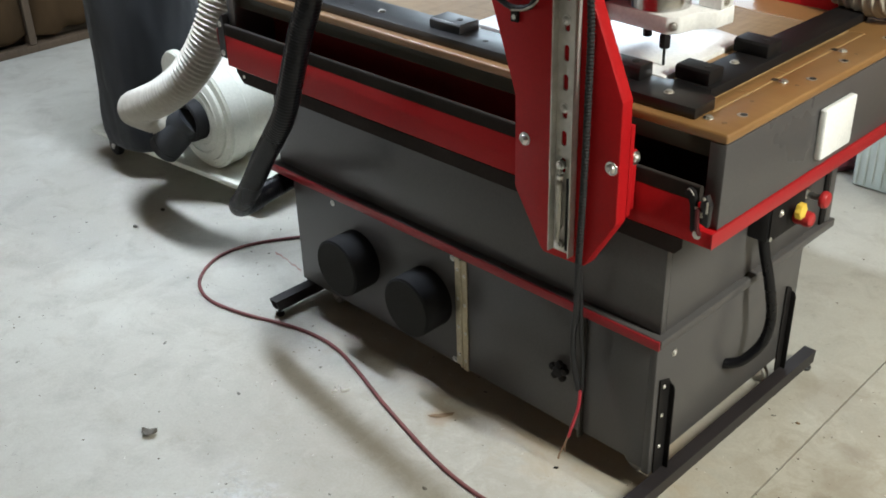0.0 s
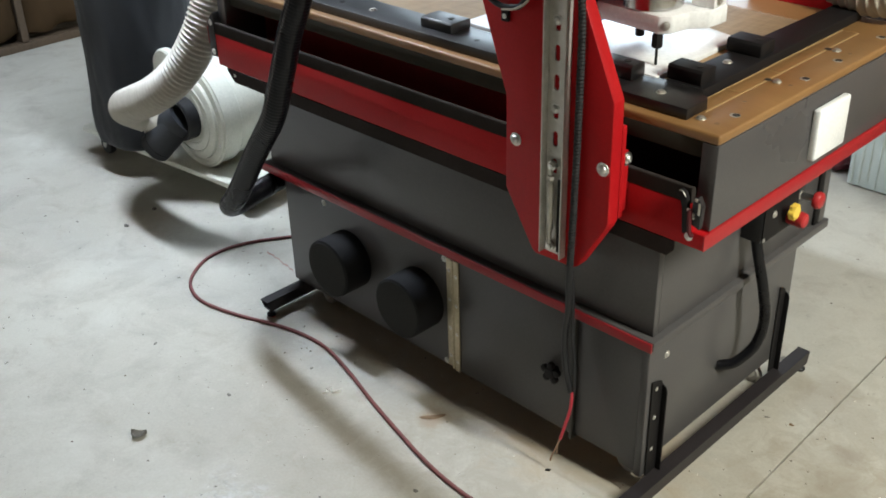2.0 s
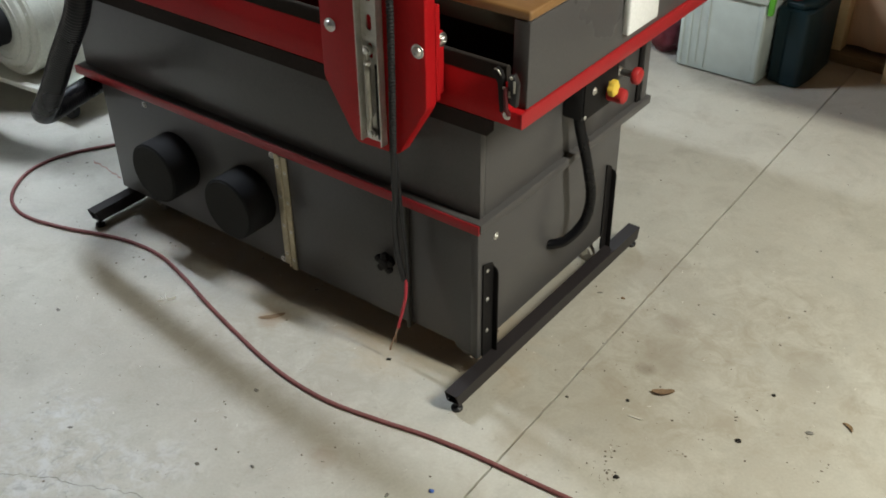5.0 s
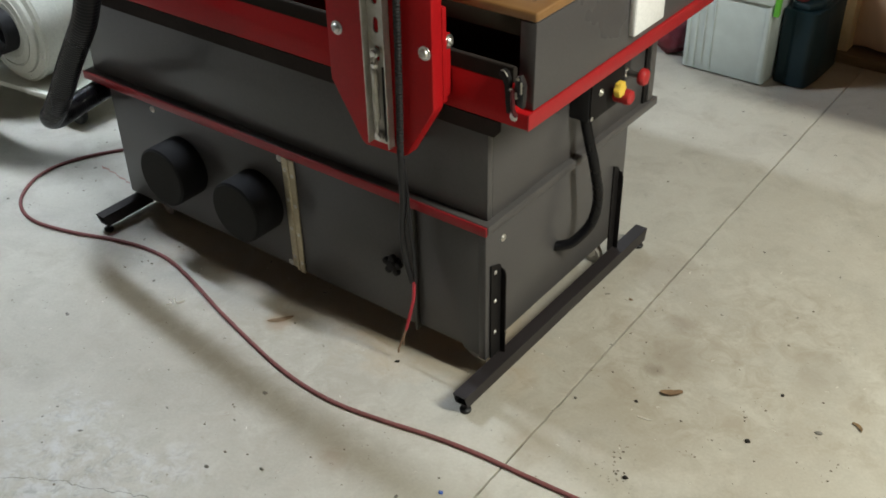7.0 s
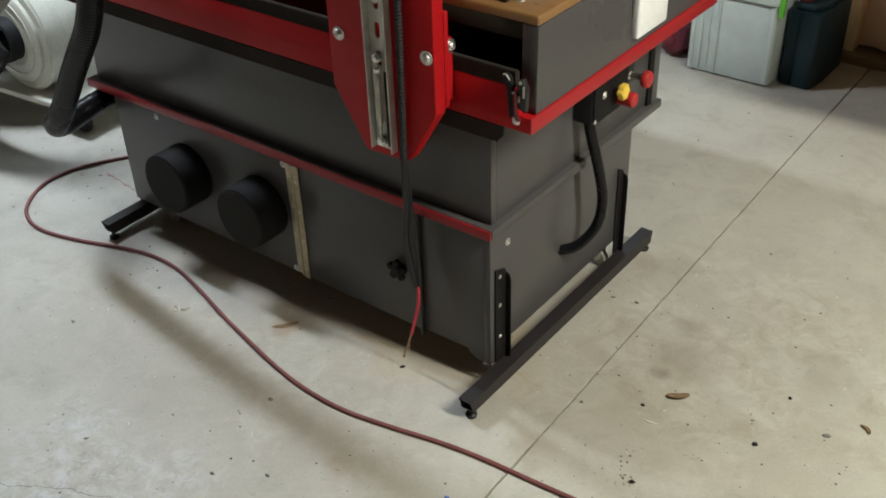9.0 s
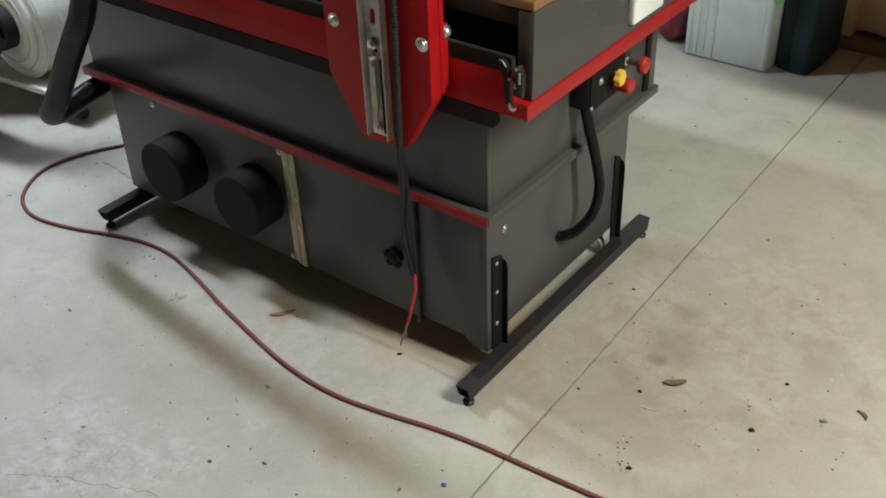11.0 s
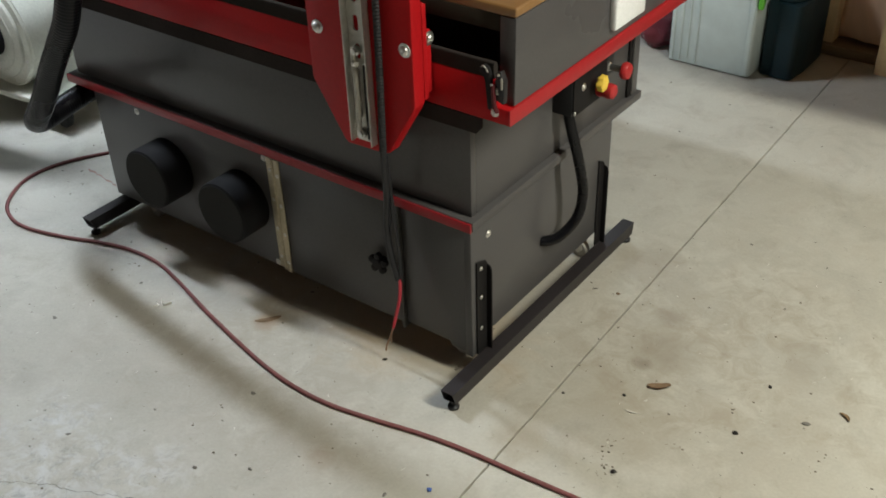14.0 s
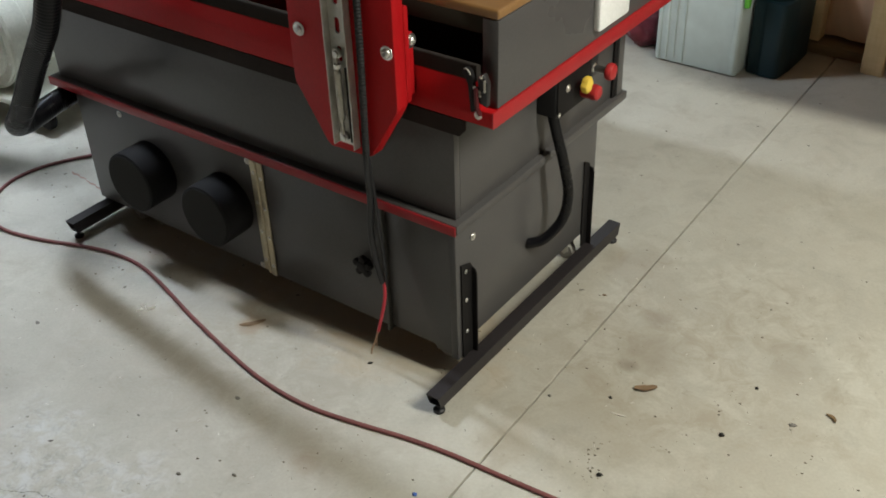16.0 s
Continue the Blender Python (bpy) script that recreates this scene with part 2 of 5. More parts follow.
tool_cloth = weave("black_tool_bag_fabric", (0.007, 0.007, 0.007), 0.6, 0.0, 0.4)
pale_plate = grained("dusty_bottom_plate", (0.30, 0.235, 0.14), (0.20, 0.15, 0.09), 0.75, 6, (1, 12, 12))
old_stud = grained("weathered_stud", (0.10, 0.068, 0.04), (0.066, 0.043, 0.025), 0.75, 6, (12, 12, 1))
pale_plastic = surface("pale_grey_plastic", (0.53, 0.60, 0.59), 0.45, vary=0.02, fine=14, relief=0.01, depth=0.0004)
teal_plastic = surface("dark_teal_plastic", (0.005, 0.021, 0.029), 0.5, vary=0.15, fine=120, relief=0.08)
green_paint = surface("lime_green_plastic", (0.13, 0.48, 0.05), 0.4, vary=0.1)
yellow_plastic = surface("yellow_plastic", (0.90, 0.62, 0.09), 0.35, vary=0.05)
red_plastic = surface("red_plastic", (0.42, 0.028, 0.030), 0.4, vary=0.05)
copper = surface("bare_copper", (0.33, 0.21, 0.14), 0.45, 0.6, vary=0.2)
red_wire = surface("red_wire_sleeve", (0.50, 0.04, 0.06), 0.45, vary=0.1)
blue_cover = surface("navy_cover", (0.012, 0.014, 0.05), 0.4, vary=0.1)
dark_wood = grained("dark_brown_wood", (0.026, 0.012, 0.008), (0.015, 0.007, 0.005), 0.6, 6, (1, 9, 9))
cap_red = surface("dull_red_cap", (0.10, 0.012, 0.016), 0.6)
paper_bag = weave("crumpled_greyish_paper", (0.30, 0.26, 0.20), 0.7)
# toned dark to cut the light that unseen walls and ceiling bounce
plaster = surface("bare_wall_board", (0.10, 0.084, 0.064), 0.8, vary=0.06, fine=80, relief=0.1)
leaf_brown = surface("dry_leaf", (0.20, 0.13, 0.075), 0.8, vary=0.4, fine=150, coarse=40, relief=0.3)
grit_brown = surface("brown_grit", (0.13, 0.105, 0.08), 0.9, vary=0.5, fine=300, coarse=60, relief=0.3)
leaf_grey = surface("dirt_clod", (0.085, 0.08, 0.07), 0.9, vary=0.4, fine=200, coarse=50, relief=0.4)
leaf_mid = surface("pale_dirt_scrap", (0.19, 0.18, 0.16), 0.9, vary=0.4, fine=200, coarse=50, relief=0.4)
streak_red = surface("pale_red_streak", (0.40, 0.24, 0.21), 0.8, vary=0.3, fine=300, coarse=60)
crumb_black = surface("black_crumb", (0.02, 0.018, 0.016), 0.8, vary=0.3)
chip_pale = surface("pale_shaving", (0.72, 0.70, 0.64), 0.6, vary=0.1)
pale_edge = surface("raw_board_edge", (0.42, 0.275, 0.125), 0.6, vary=0.15)
crack_dark = surface("crack_dirt", (0.10, 0.095, 0.085), 0.9, vary=0.3)
straw = surface("straw_shaving", (0.26, 0.17, 0.085), 0.7, vary=0.2)
blue_scrap = surface("blue_scrap", (0.08, 0.16, 0.50), 0.5, vary=0.1)
tube_glow, tg, tb = nodes_of("lit_tube")
tb.inputs["Emission Color"].default_value, tb.inputs["Emission Strength"].default_value = (1.0, 0.95, 0.85, 1), 6.0

# ---- shape helpers ----


def finish(bm, smooth=None):
    bmesh.ops.recalc_face_normals(bm, faces=bm.faces)
    if smooth is not None:
        for f in bm.faces:
            f.smooth = True
        for e in bm.edges:
            if len(e.link_faces) == 2 and e.calc_face_angle(0) > radians(smooth):
                e.smooth = False
    return bm


def to_mesh(name, bm, material, smooth=32):
    finish(bm, smooth)
    me = bpy.data.meshes.new(name)
    bm.to_mesh(me)
    bm.free()
    me.materials.append(material)
    return me


def thing(name, at, label, category, group="", kind=""):
    e = new(name)
    e.empty_display_size = 0.05
    e.location = at
    return tagged(e, label, category, group, kind)


def hang(ob, parent):
    ob.parent = parent
    if parent.type == "EMPTY":
        ob.matrix_parent_inverse = Matrix.Translation(parent.location).inverted()
    return ob


def part(name, bm, material, parent=None, label="", smooth=32):
    ob = new(name, to_mesh(name, bm, material, smooth))
    if parent is not None:
        hang(ob, parent)
    if label:
        ob["label"] = label
    return ob


def solo(name, bm, material, label, category, group="", kind="", smooth=32):
    return tagged(part(name, bm, material, None, "", smooth), label, category, group, kind)


def put(name, me, m, parent=None, label=""):
    """A part on shared mesh data at the pose m."""
    ob = new(name, me)
    if parent is not None:
        hang(ob, parent)
    ob.matrix_basis = m
    if label:
        ob["label"] = label
    return ob


def box(bm, x0, x1, y0, y1, z0, z1, bev=0.0, seg=2):
    vs = [bm.verts.new((x, y, z)) for x in (x0, x1) for y in (y0, y1) for z in (z0, z1)]
    fs = [bm.faces.new([vs[i] for i in f]) for f in ((0, 1, 3, 2), (4, 6, 7, 5), (0, 4, 5, 1), (2, 3, 7, 6), (0, 2, 6, 4), (1, 5, 7, 3))]
    if bev:
        edges = list({e for f in fs for e in f.edges})
        bmesh.ops.bevel(bm, geom=edges, offset=bev, segments=seg, affect="EDGES", profile=0.5)
    return bm


def a_box(*a, **k):
    return box(bmesh.new(), *a, **k)


def prism(bm, outline, axis, lo, hi, bev=0.0, seg=2):
    """Extrude a 2D outline along an axis; the outline runs over the other two axes in order."""
    def at(p, h):
        return {"x": (h, p[0], p[1]), "y": (p[0], h, p[1]), "z": (p[0], p[1], h)}[axis]
    a = [bm.verts.new(at(p, lo)) for p in outline]
    b = [bm.verts.new(at(p, hi)) for p in outline]
    n = len(outline)
    fs = [bm.faces.new(a), bm.faces.new(b[::-1])] + [bm.faces.new((a[i], b[i], b[(i + 1) % n], a[(i + 1) % n])) for i in range(n)]
    if bev:
        bmesh.ops.recalc_face_normals(bm, faces=fs)
        bmesh.ops.bevel(bm, geom=list({e for f in fs for e in f.edges}), offset=bev, segments=seg, affect="EDGES", profile=0.5)
    return bm


def lathe(bm, profile, centre, axis="z", segs=32, sign=1, close=True):
    """Turn a profile of (radius, height) round an axis through centre."""
    rings = []
    c = Vector(centre)
    for r, h in profile:
        ring = []
        for i in range(segs):
            a = 2 * math.pi * i / segs
            u, v, w = r * math.cos(a), r * math.sin(a), h * sign
            ring.append(bm.verts.new(c + Vector({"z": (u, v, w), "y": (u, w, v), "x": (w, u, v)}[axis])))
        rings.append(ring)
    for p, q in zip(rings, rings[1:]):
        for i in range(segs):
            bm.faces.new((p[i], p[(i + 1) % segs], q[(i + 1) % segs], q[i]))
    if close:
        bm.faces.new(rings[0][::-1])
        bm.faces.new(rings[-1])
    return bm


def spline(pts, step):
    """Even samples of a smooth line through the points."""
    P = [Vector(p) for p in pts]
    P = [2 * P[0] - P[1]] + P + [2 * P[-1] - P[-2]]
    dense = []
    for i in range(1, len(P) - 2):
        a, b, c, d = P[i - 1:i + 3]
        for k in range(24):
            s = k / 24
            dense.append(0.5 * (2 * b + (c - a) * s + (2 * a - 5 * b + 4 * c - d) * s * s + (3 * b - a - 3 * c + d) * s ** 3))
    dense.append(P[-2])
    out, need = [dense[0]], step
    for p, q in zip(dense, dense[1:]):
        seg = (q - p).length
        while seg >= need and seg > 0:
            p = p.lerp(q, need / seg)
            out.append(p)
            seg, need = (q - p).length, step
        need -= seg
    if (out[-1] - dense[-1]).length > step * 0.3:
        out.append(dense[-1])
    return out


def sweep(bm, pts, radius, step=0.01, segs=16, pitch=0.0, amp=0.0, sharp=1.0):
    line = spline(pts, step)
    t0 = (line[1] - line[0]).normalized()
    u = t0.orthogonal().normalized()
    rings = []
    for i, p in enumerate(line):
        t = (line[min(i + 1, len(line) - 1)] - line[max(i - 1, 0)]).normalized()
        u = (u - t * u.dot(t)).normalized()
        v = t.cross(u)
        r = radius(i / (len(line) - 1)) if callable(radius) else radius
        if pitch:
            r += amp * math.copysign(abs(math.sin(2 * math.pi * i * step / pitch)) ** sharp, math.sin(2 * math.pi * i * step / pitch))
        rings.append([bm.verts.new(p + (u * math.cos(2 * math.pi * k / segs) + v * math.sin(2 * math.pi * k / segs)) * r) for k in range(segs)])
    for a, b in zip(rings, rings[1:]):
        for k in range(segs):
            bm.faces.new((a[k], a[(k + 1) % segs], b[(k + 1) % segs], b[k]))
    bm.faces.new(rings[0][::-1])
    bm.faces.new(rings[-1])
    return bm


def bolt_mesh(name, r, material, h=None, hexed=False):
    """A bolt head on its washer that stands on z = 0."""
    bm = bmesh.new()
    h = h or r * 0.7
    lathe(bm, [(r * 1.35, 0), (r * 1.4, h * 0.1), (r * 1.35, h * 0.22), (r * 0.98, h * 0.24)], (0, 0, 0), segs=18)
    if hexed:
        lathe(bm, [(r * 0.98, h * 0.22), (r * 1.0, h * 0.9), (r * 0.86, h), (r * 0.3, h * 1.02)], (0, 0, 0), segs=6)
    else:
        lathe(bm, [(r * 0.95, h * 0.22), (r * 0.92, h * 0.55), (r * 0.7, h * 0.86), (r * 0.35, h), (r * 0.3, h * 0.8)], (0, 0, 0), segs=18)
    return to_mesh(name, bm, material, 40)


FRONT, ENDWISE, BACKWARD = (90, 0, 0), (0, 90, 0), (-90, 0, 0)
small_screw = bolt_mesh("screw", 0.0065, zinc)
tiny_screw = bolt_mesh("screw", 0.0038, zinc)
big_bolt = bolt_mesh("bolt", 0.0105, zinc, 0.009)
strut_bolt = bolt_mesh("bolt", 0.0078, zinc, 0.006)
hex_bolt = bolt_mesh("bolt", 0.0075, zinc, 0.006, True)
flat_bolt = bolt_mesh("bolt", 0.0076, dull_zinc, 0.0048, True)
fine_screw = bolt_mesh("screw", 0.0028, dull_zinc, 0.002)

# ---- the garage ----
X0, X1, Y0, Y1, H = -4.15, 3.6, -4.2, 2.18, 2.6


def joint_x(y):
    return 0.183 - 0.0207 * y


def floor_slab():
    """One sheet of concrete with a saw-cut joint, its edges crumbled a little, across it."""
    bm, chip = bmesh.new(), random.Random(21)
    ys = [Y0 - 0.2] + [-1.4 + 0.016 * k for k in range(220)] + [Y1 + 0.2]
    last = None
    for y in ys:
        j, g = joint_x(y) + chip.uniform(-0.0005, 0.0005), 0.0018 + chip.uniform(-0.0004, 0.0005)
        e0, e1 = (0.0004 + 0.0026 * chip.random() ** 6 for _ in range(2))
        row = [bm.verts.new(v) for v in ((X0 - 0.3, y, 0), (j - g - e0, y, 0), (j - g, y, -0.002), (j - g * 0.8, y, -0.012), (j + g * 0.8, y, -0.012), (j + g, y, -0.002), (j + g + e1, y, 0), (X1 + 0.2, y, 0))]
        if last:
            for i in range(7):
                bm.faces.new((last[i], last[i + 1], row[i + 1], row[i]))
        last = row
    return bm


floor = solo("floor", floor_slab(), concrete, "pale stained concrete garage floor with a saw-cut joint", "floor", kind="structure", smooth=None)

rng = random.Random(5)


def crack(pts, w):
    """A hairline crack: a thin jagged dark ribbon in the floor's surface."""
    bm, line = bmesh.new(), spline(pts, 0.012)
    pair = None
    for i, p in enumerate(line):
        p = p + Vector((rng.uniform(-1, 1), rng.uniform(-1, 1), 0)) * 0.004
        h = w * rng.uniform(0.4, 1.1)
        now = [bm.verts.new(p + Vector((-h, h, 0.0004))), bm.verts.new(p + Vector((h, -h, 0.0004)))]
        if pair:
            bm.faces.new((pair[0], pair[1], now[1], now[0]))
        pair = now
    return bm


for pts, w in (([(-0.80, -0.92, 0), (-0.651, -0.855, 0), (-0.55, -0.790, 0), (-0.47, -0.760, 0), (-0.353, -0.708, 0), (-0.27, -0.70, 0)], 0.0006), ([(-0.50, -0.77, 0), (-0.46, -0.80, 0), (-0.40, -0.83, 0)], 0.0008)):
    part("crack", crack(pts, w), crack_dark, floor, "hairline crack", None)
part("floor_streak", crack([(-1.555, 0.106, 0), (-1.47, 0.100, 0), (-1.385, 0.086, 0)], 0.0042), streak_red, floor, "faint red streak", None)
wall_w = solo("wall_west", box(box(a_box(X0 - 0.16, X0 - 0.10, -2.42, Y1 + 0.16, 0, H), X0 - 0.16, X0 - 0.10, Y0, -3.98, 0, H), X0 - 0.16, X0 - 0.10, -3.98, -2.42, 2.1, H), plaster, "unfinished garage wall with brown faced insulation between studs", "wall", kind="structure")
wall_n = solo("wall_north", box(box(box(a_box(X0 - 0.1, -3.10, Y1 + 0.10, Y1 + 0.16, 0, H), -1.0, X1, Y1 + 0.10, Y1 + 0.16, 0, H), -3.10, -1.0, Y1 + 0.10, Y1 + 0.16, 0, 1.15), -3.10, -1.0, Y1 + 0.10, Y1 + 0.16, 2.4, H), plaster, "unfinished garage wall with brown faced insulation between studs", "wall", kind="structure")
solo("wall_east", a_box(X1, X1 + 0.1, Y0, Y1 + 0.16, 0, H), plaster, "plain dark wall board", "wall", kind="structure")
solo("wall_south", a_box(X0 - 0.16, X1 + 0.1, Y0 - 0.1, Y0, 0, H), plaster, "plain dark wall board", "wall", kind="structure")
solo("ceiling", a_box(X0 - 0.16, X1 + 0.1, Y0 - 0.1, Y1 + 0.16, H, H + 0.08), plaster, "plain dark ceiling board", "ceiling", kind="structure")


def batt(w, h, seed, facing):
    """A faced insulation batt, pillowed and creased, w wide and h high, bulging along -y."""
    bm = bmesh.new()
    nx, nz = 14, 40
    g = []
    for i in range(nx + 1):
        col = []
        for k in range(nz + 1):
            u, v = i / nx, k / nz
            d = 0.055 * (1 - (2 * u - 1) ** 4) * min(1, 12 * v + 0.25)
            d += 0.016 * noise.noise((u * 3 + seed * 7, v * h * 5, seed)) + 0.008 * noise.noise((u * 9, v * h * 16, seed + 3))
            lift = 0.05 + 0.03 * noise.noise((u * 4, seed, 0.5)) if k == 0 else 0
            col.append(bm.verts.new(((u - 0.5) * w, -d, v * h + lift)))
        g.append(col)
    for i in range(nx):
        for k in range(nz):
            bm.faces.new((g[i][k], g[i + 1][k], g[i + 1][k + 1], g[i][k + 1]))
    back = [bm.verts.new((x, 0.06, z)) for x in (-w / 2, w / 2) for z in (0.05, h)]
    bm.faces.new([c[0] for c in g] + [back[2], back[0]])
    bm.faces.new(g[0] + [back[1], back[0]])
    bm.faces.new(g[-1] + [back[3], back[2]])
    bm.faces.new([c[-1] for c in g] + [back[3], back[1]])
    return to_mesh("insulation_batt", bm, facing, 60)


stud_me = to_mesh("stud", a_box(-0.019, 0.019, -0.0, 0.09, 0.04, H - 0.02, bev=0.003, seg=1), old_stud)
pine_stud_me = to_mesh("stud", a_box(-0.019, 0.019, -0.0, 0.09, 0.04, H - 0.02, bev=0.003, seg=1), pine)
batts = [batt(0.365, H - 0.1, s, kraft) for s in range(3)]
pink_batts = [batt(0.365, H - 0.1, s + 3, pink_facing) for s in range(3)]
solo("window_1", box(box(box(a_box(-3.10, -3.05, Y1 + 0.085, Y1 + 0.15, 1.15, 2.4), -1.05, -1.0, Y1 + 0.085, Y1 + 0.15, 1.15, 2.4), -3.049, -1.051, Y1 + 0.085, Y1 + 0.15, 1.15, 1.2), -3.049, -1.051, Y1 + 0.085, Y1 + 0.15, 2.35, 2.4), white_plastic, "plain white framed garage window", "window", kind="structure")
for k in range(2, 12):
    x = 0.043 + 0.4 * (k - 6)
    if x < -0.95:
        continue
    put("stud", pine_stud_me, pose(x, Y1, 0), wall_n)
    put("insulation_batt", pink_batts[k % 3], pose(x + 0.2, Y1 + 0.062, -0.005), wall_n)
for k in range(7):
    y = 0.535 + 0.4 * (k - 2)
    put("stud", stud_me, pose(X0, y, 0, 0, 0, 90), wall_w)
    put("insulation_batt", batts[(k + 1) % 3], pose(X0 - 0.03, y + 0.2, 0.03, 0, 0, 90), wall_w)
part("bottom_plate", a_box(X0 + 0.01, X1, Y1 - 0.018, Y1 + 0.09, 0.0, 0.038, bev=0.003), pale_plate, wall_n, "weathered bottom plate")
part("bottom_plate", a_box(X0 - 0.09, X0 + 0.004, -1.0, Y1 - 0.01, 0.0, 0.038, bev=0.003), old_stud, wall_w, "weathered bottom plate")
for at, turn, half in [((t[0], t[1]), 0, t[4] / 2) for t in TUBES]:
    lum = thing("ceiling_light", (at[0], at[1], H - 0.04), "white ceiling batten with a lit tube", "ceiling light", "ceiling tubes")
    for nm, bm, mt in (("housing", a_box(-half - 0.02, half + 0.02, -0.035, 0.035, 0.0, 0.04, bev=0.006), white_plastic), ("tube", lathe(bmesh.new(), [(0.012, 0.01 - half), (0.013, 0.015 - half), (0.013, half - 0.015), (0.012, half - 0.01)], (0, 0, -0.008), "x", 14), tube_glow)):
        o = part(nm, bm, mt, lum)
        o.matrix_parent_inverse = Matrix.Identity(4)
        o.matrix_basis = pose(0, 0, 0, 0, 0, turn)

# ---- router cabinet: the lower base ----
ZB, ZM = 0.072, 0.415          # underside and top of the base
L0, W0 = -1.253, 0.611         # its far end and its back
cab = thing("router_cabinet", (-0.62, 0.3, 0), "dark grey painted base cabinet of a router table on casters", "machine cabinet")
part("side_panel", a_box(L0 - 0.002, -0.575, 0.0, 0.018, ZB, ZM, bev=0.0015), grey_paint, cab)
part("corner_panel", prism(bmesh.new(), [(-0.190, ZB + 0.004), (-0.066, ZB + 0.004), (-0.060, ZB - 0.008), (-0.0195, ZB - 0.008), (-0.0195, ZM), (-0.190, ZM)], "y", 0.0, 0.018, 0.0015), grey_paint, cab)
door = part("door", a_box(-0.572, -0.200, -0.002, 0.016, ZB + 0.0, ZM - 0.004, bev=0.002), grey_paint, cab)
part("door_dark_strip", a_box(-0.199, -0.191, -0.010, 0.012, ZB - 0.01, ZM - 0.010, bev=0.002), dark_grey, cab, "dark strip beside the door")
part("end_panel", prism(bmesh.new(), [(-0.002, ZB - 0.015), (0.040, ZB - 0.015), (0.046, 0.093), (W0, 0.093), (W0, ZM), (-0.002, ZM)], "x", -0.019, 0.0, 0.002), grey_paint, cab)
part("end_panel", a_box(L0 - 0.002, L0 + 0.016, 0.0185, W0, ZB, ZM, bev=0.002), grey_paint, cab)
part("back_panel", a_box(L0, -0.0195, W0 - 0.018, W0 - 0.0005, ZB, ZM, bev=0.002), grey_paint, cab)
part("floor_panel", a_box(L0 + 0.001, -0.02, 0.019, W0 - 0.019, ZB + 0.02, ZB + 0.038), ply, cab, "raw plywood floor panel")

# piano hinge: two leaves, knuckles and screws
hinge = part("hinge", a_box(-0.602, -0.584, -0.0045, -0.0015, 0.078, 0.398, bev=0.0008), brass_hinge, cab, "tarnished steel strip hinge")
part("leaf", a_box(-0.577, -0.560, -0.0062, -0.0022, 0.070, 0.398, bev=0.0008), brass_hinge, hinge)
kn = to_mesh("knuckle", lathe(bmesh.new(), [(0.0036, 0), (0.0042, 0.0006), (0.0042, 0.0222), (0.0036, 0.0228)], (0, 0, 0), segs=10), brass_hinge)
for k in range(14):
    put("knuckle", kn, pose(-0.5805, -0.0062, 0.076 + k * 0.023), hinge)
for k in range(4):
    put("screw", tiny_screw, pose(-0.593, -0.0045, 0.11 + k * 0.085, *FRONT), hinge)
    put("screw", tiny_screw, pose(-0.568, -0.0062, 0.10 + k * 0.085, *FRONT), hinge)
for z in (0.388, 0.082):
    put("screw", small_screw, pose(-0.613, 0.0, z, *FRONT), cab)
put("screw", small_screw, pose(-1.081, 0.0, 0.382, *FRONT), cab)
put("screw", small_screw, pose(0.0, 0.064, 0.363, *ENDWISE), cab)

# dust port caps
for cx, cz in ((-0.979, 0.248), (-0.702, 0.242)):
    bm = lathe(bmesh.new(), [(0.0830, 0.0), (0.0832, 0.004), (0.083, 0.079), (0.0822, 0.0828), (0.0795, 0.0845), (0.050, 0.0852), (0.02, 0.0853)], (cx, -0.0005, cz), "y", 48, -1)
    pc = part("port_cap", bm, cap_shaded, cab, "round black rubber dust port cap")
    # added disc that carries the lighter tone of the cap front
    part("cap_lit_disc", lathe(bmesh.new(), [(0.0770, 0.0855), (0.0765, 0.0866), (0.040, 0.0868), (0.01, 0.0868)], (cx, -0.0005, cz), "y", 48, -1), cap_lit, pc, "front disc toned lighter than the shaded cap sides")

# star knob of the door
knob = part("knob", lathe(bmesh.new(), [(0.008, 0.0), (0.008, 0.014), (0.014, 0.016), (0.016, 0.026), (0.012, 0.030), (0.004, 0.031)], (-0.247, -0.002, 0.238), "y", 20, -1), black_paint, door, "black plastic star knob")
lobe = to_mesh("lobe", lathe(bmesh.new(), [(0.004, 0.0), (0.0085, 0.002), (0.0095, 0.008), (0.0085, 0.013), (0.004, 0.015)], (0, 0, 0), "y", 12, -1), black_paint, 50)
for k in range(5):
    a = radians(90 + 72 * k)
    put("lobe", lobe, pose(-0.247 + 0.019 * math.cos(a), -0.016, 0.238 + 0.019 * math.sin(a)), knob)

# casters
def caster(x, y):
    c = part("caster", a_box(x - 0.024, x + 0.024, y - 0.024, y + 0.024, 0.066, 0.0705, bev=0.002), galvanised, cab, "small swivel caster with a grey wheel")
    for s in (-1, 1):
        part("fork", prism(bmesh.new(), [(x - 0.016, 0.066), (x + 0.016, 0.066), (x + 0.02, 0.03), (x + 0.008, 0.018), (x - 0.002, 0.022)], "y", y + s * 0.0135, y + s * 0.0155), galvanised, c)
    part("wheel", lathe(bmesh.new(), [(0.008, -0.011), (0.022, -0.011), (0.0255, -0.006), (0.0255, 0.006), (0.022, 0.011), (0.008, 0.011)], (x + 0.006, y, 0.0258), "y", 24), caster_grey, c, "scuffed grey wheel")


for x, y in ((-0.075, 0.06), (-1.165, 0.055), (-0.050, 0.560), (-1.165, 0.53)):
    caster(x, y)


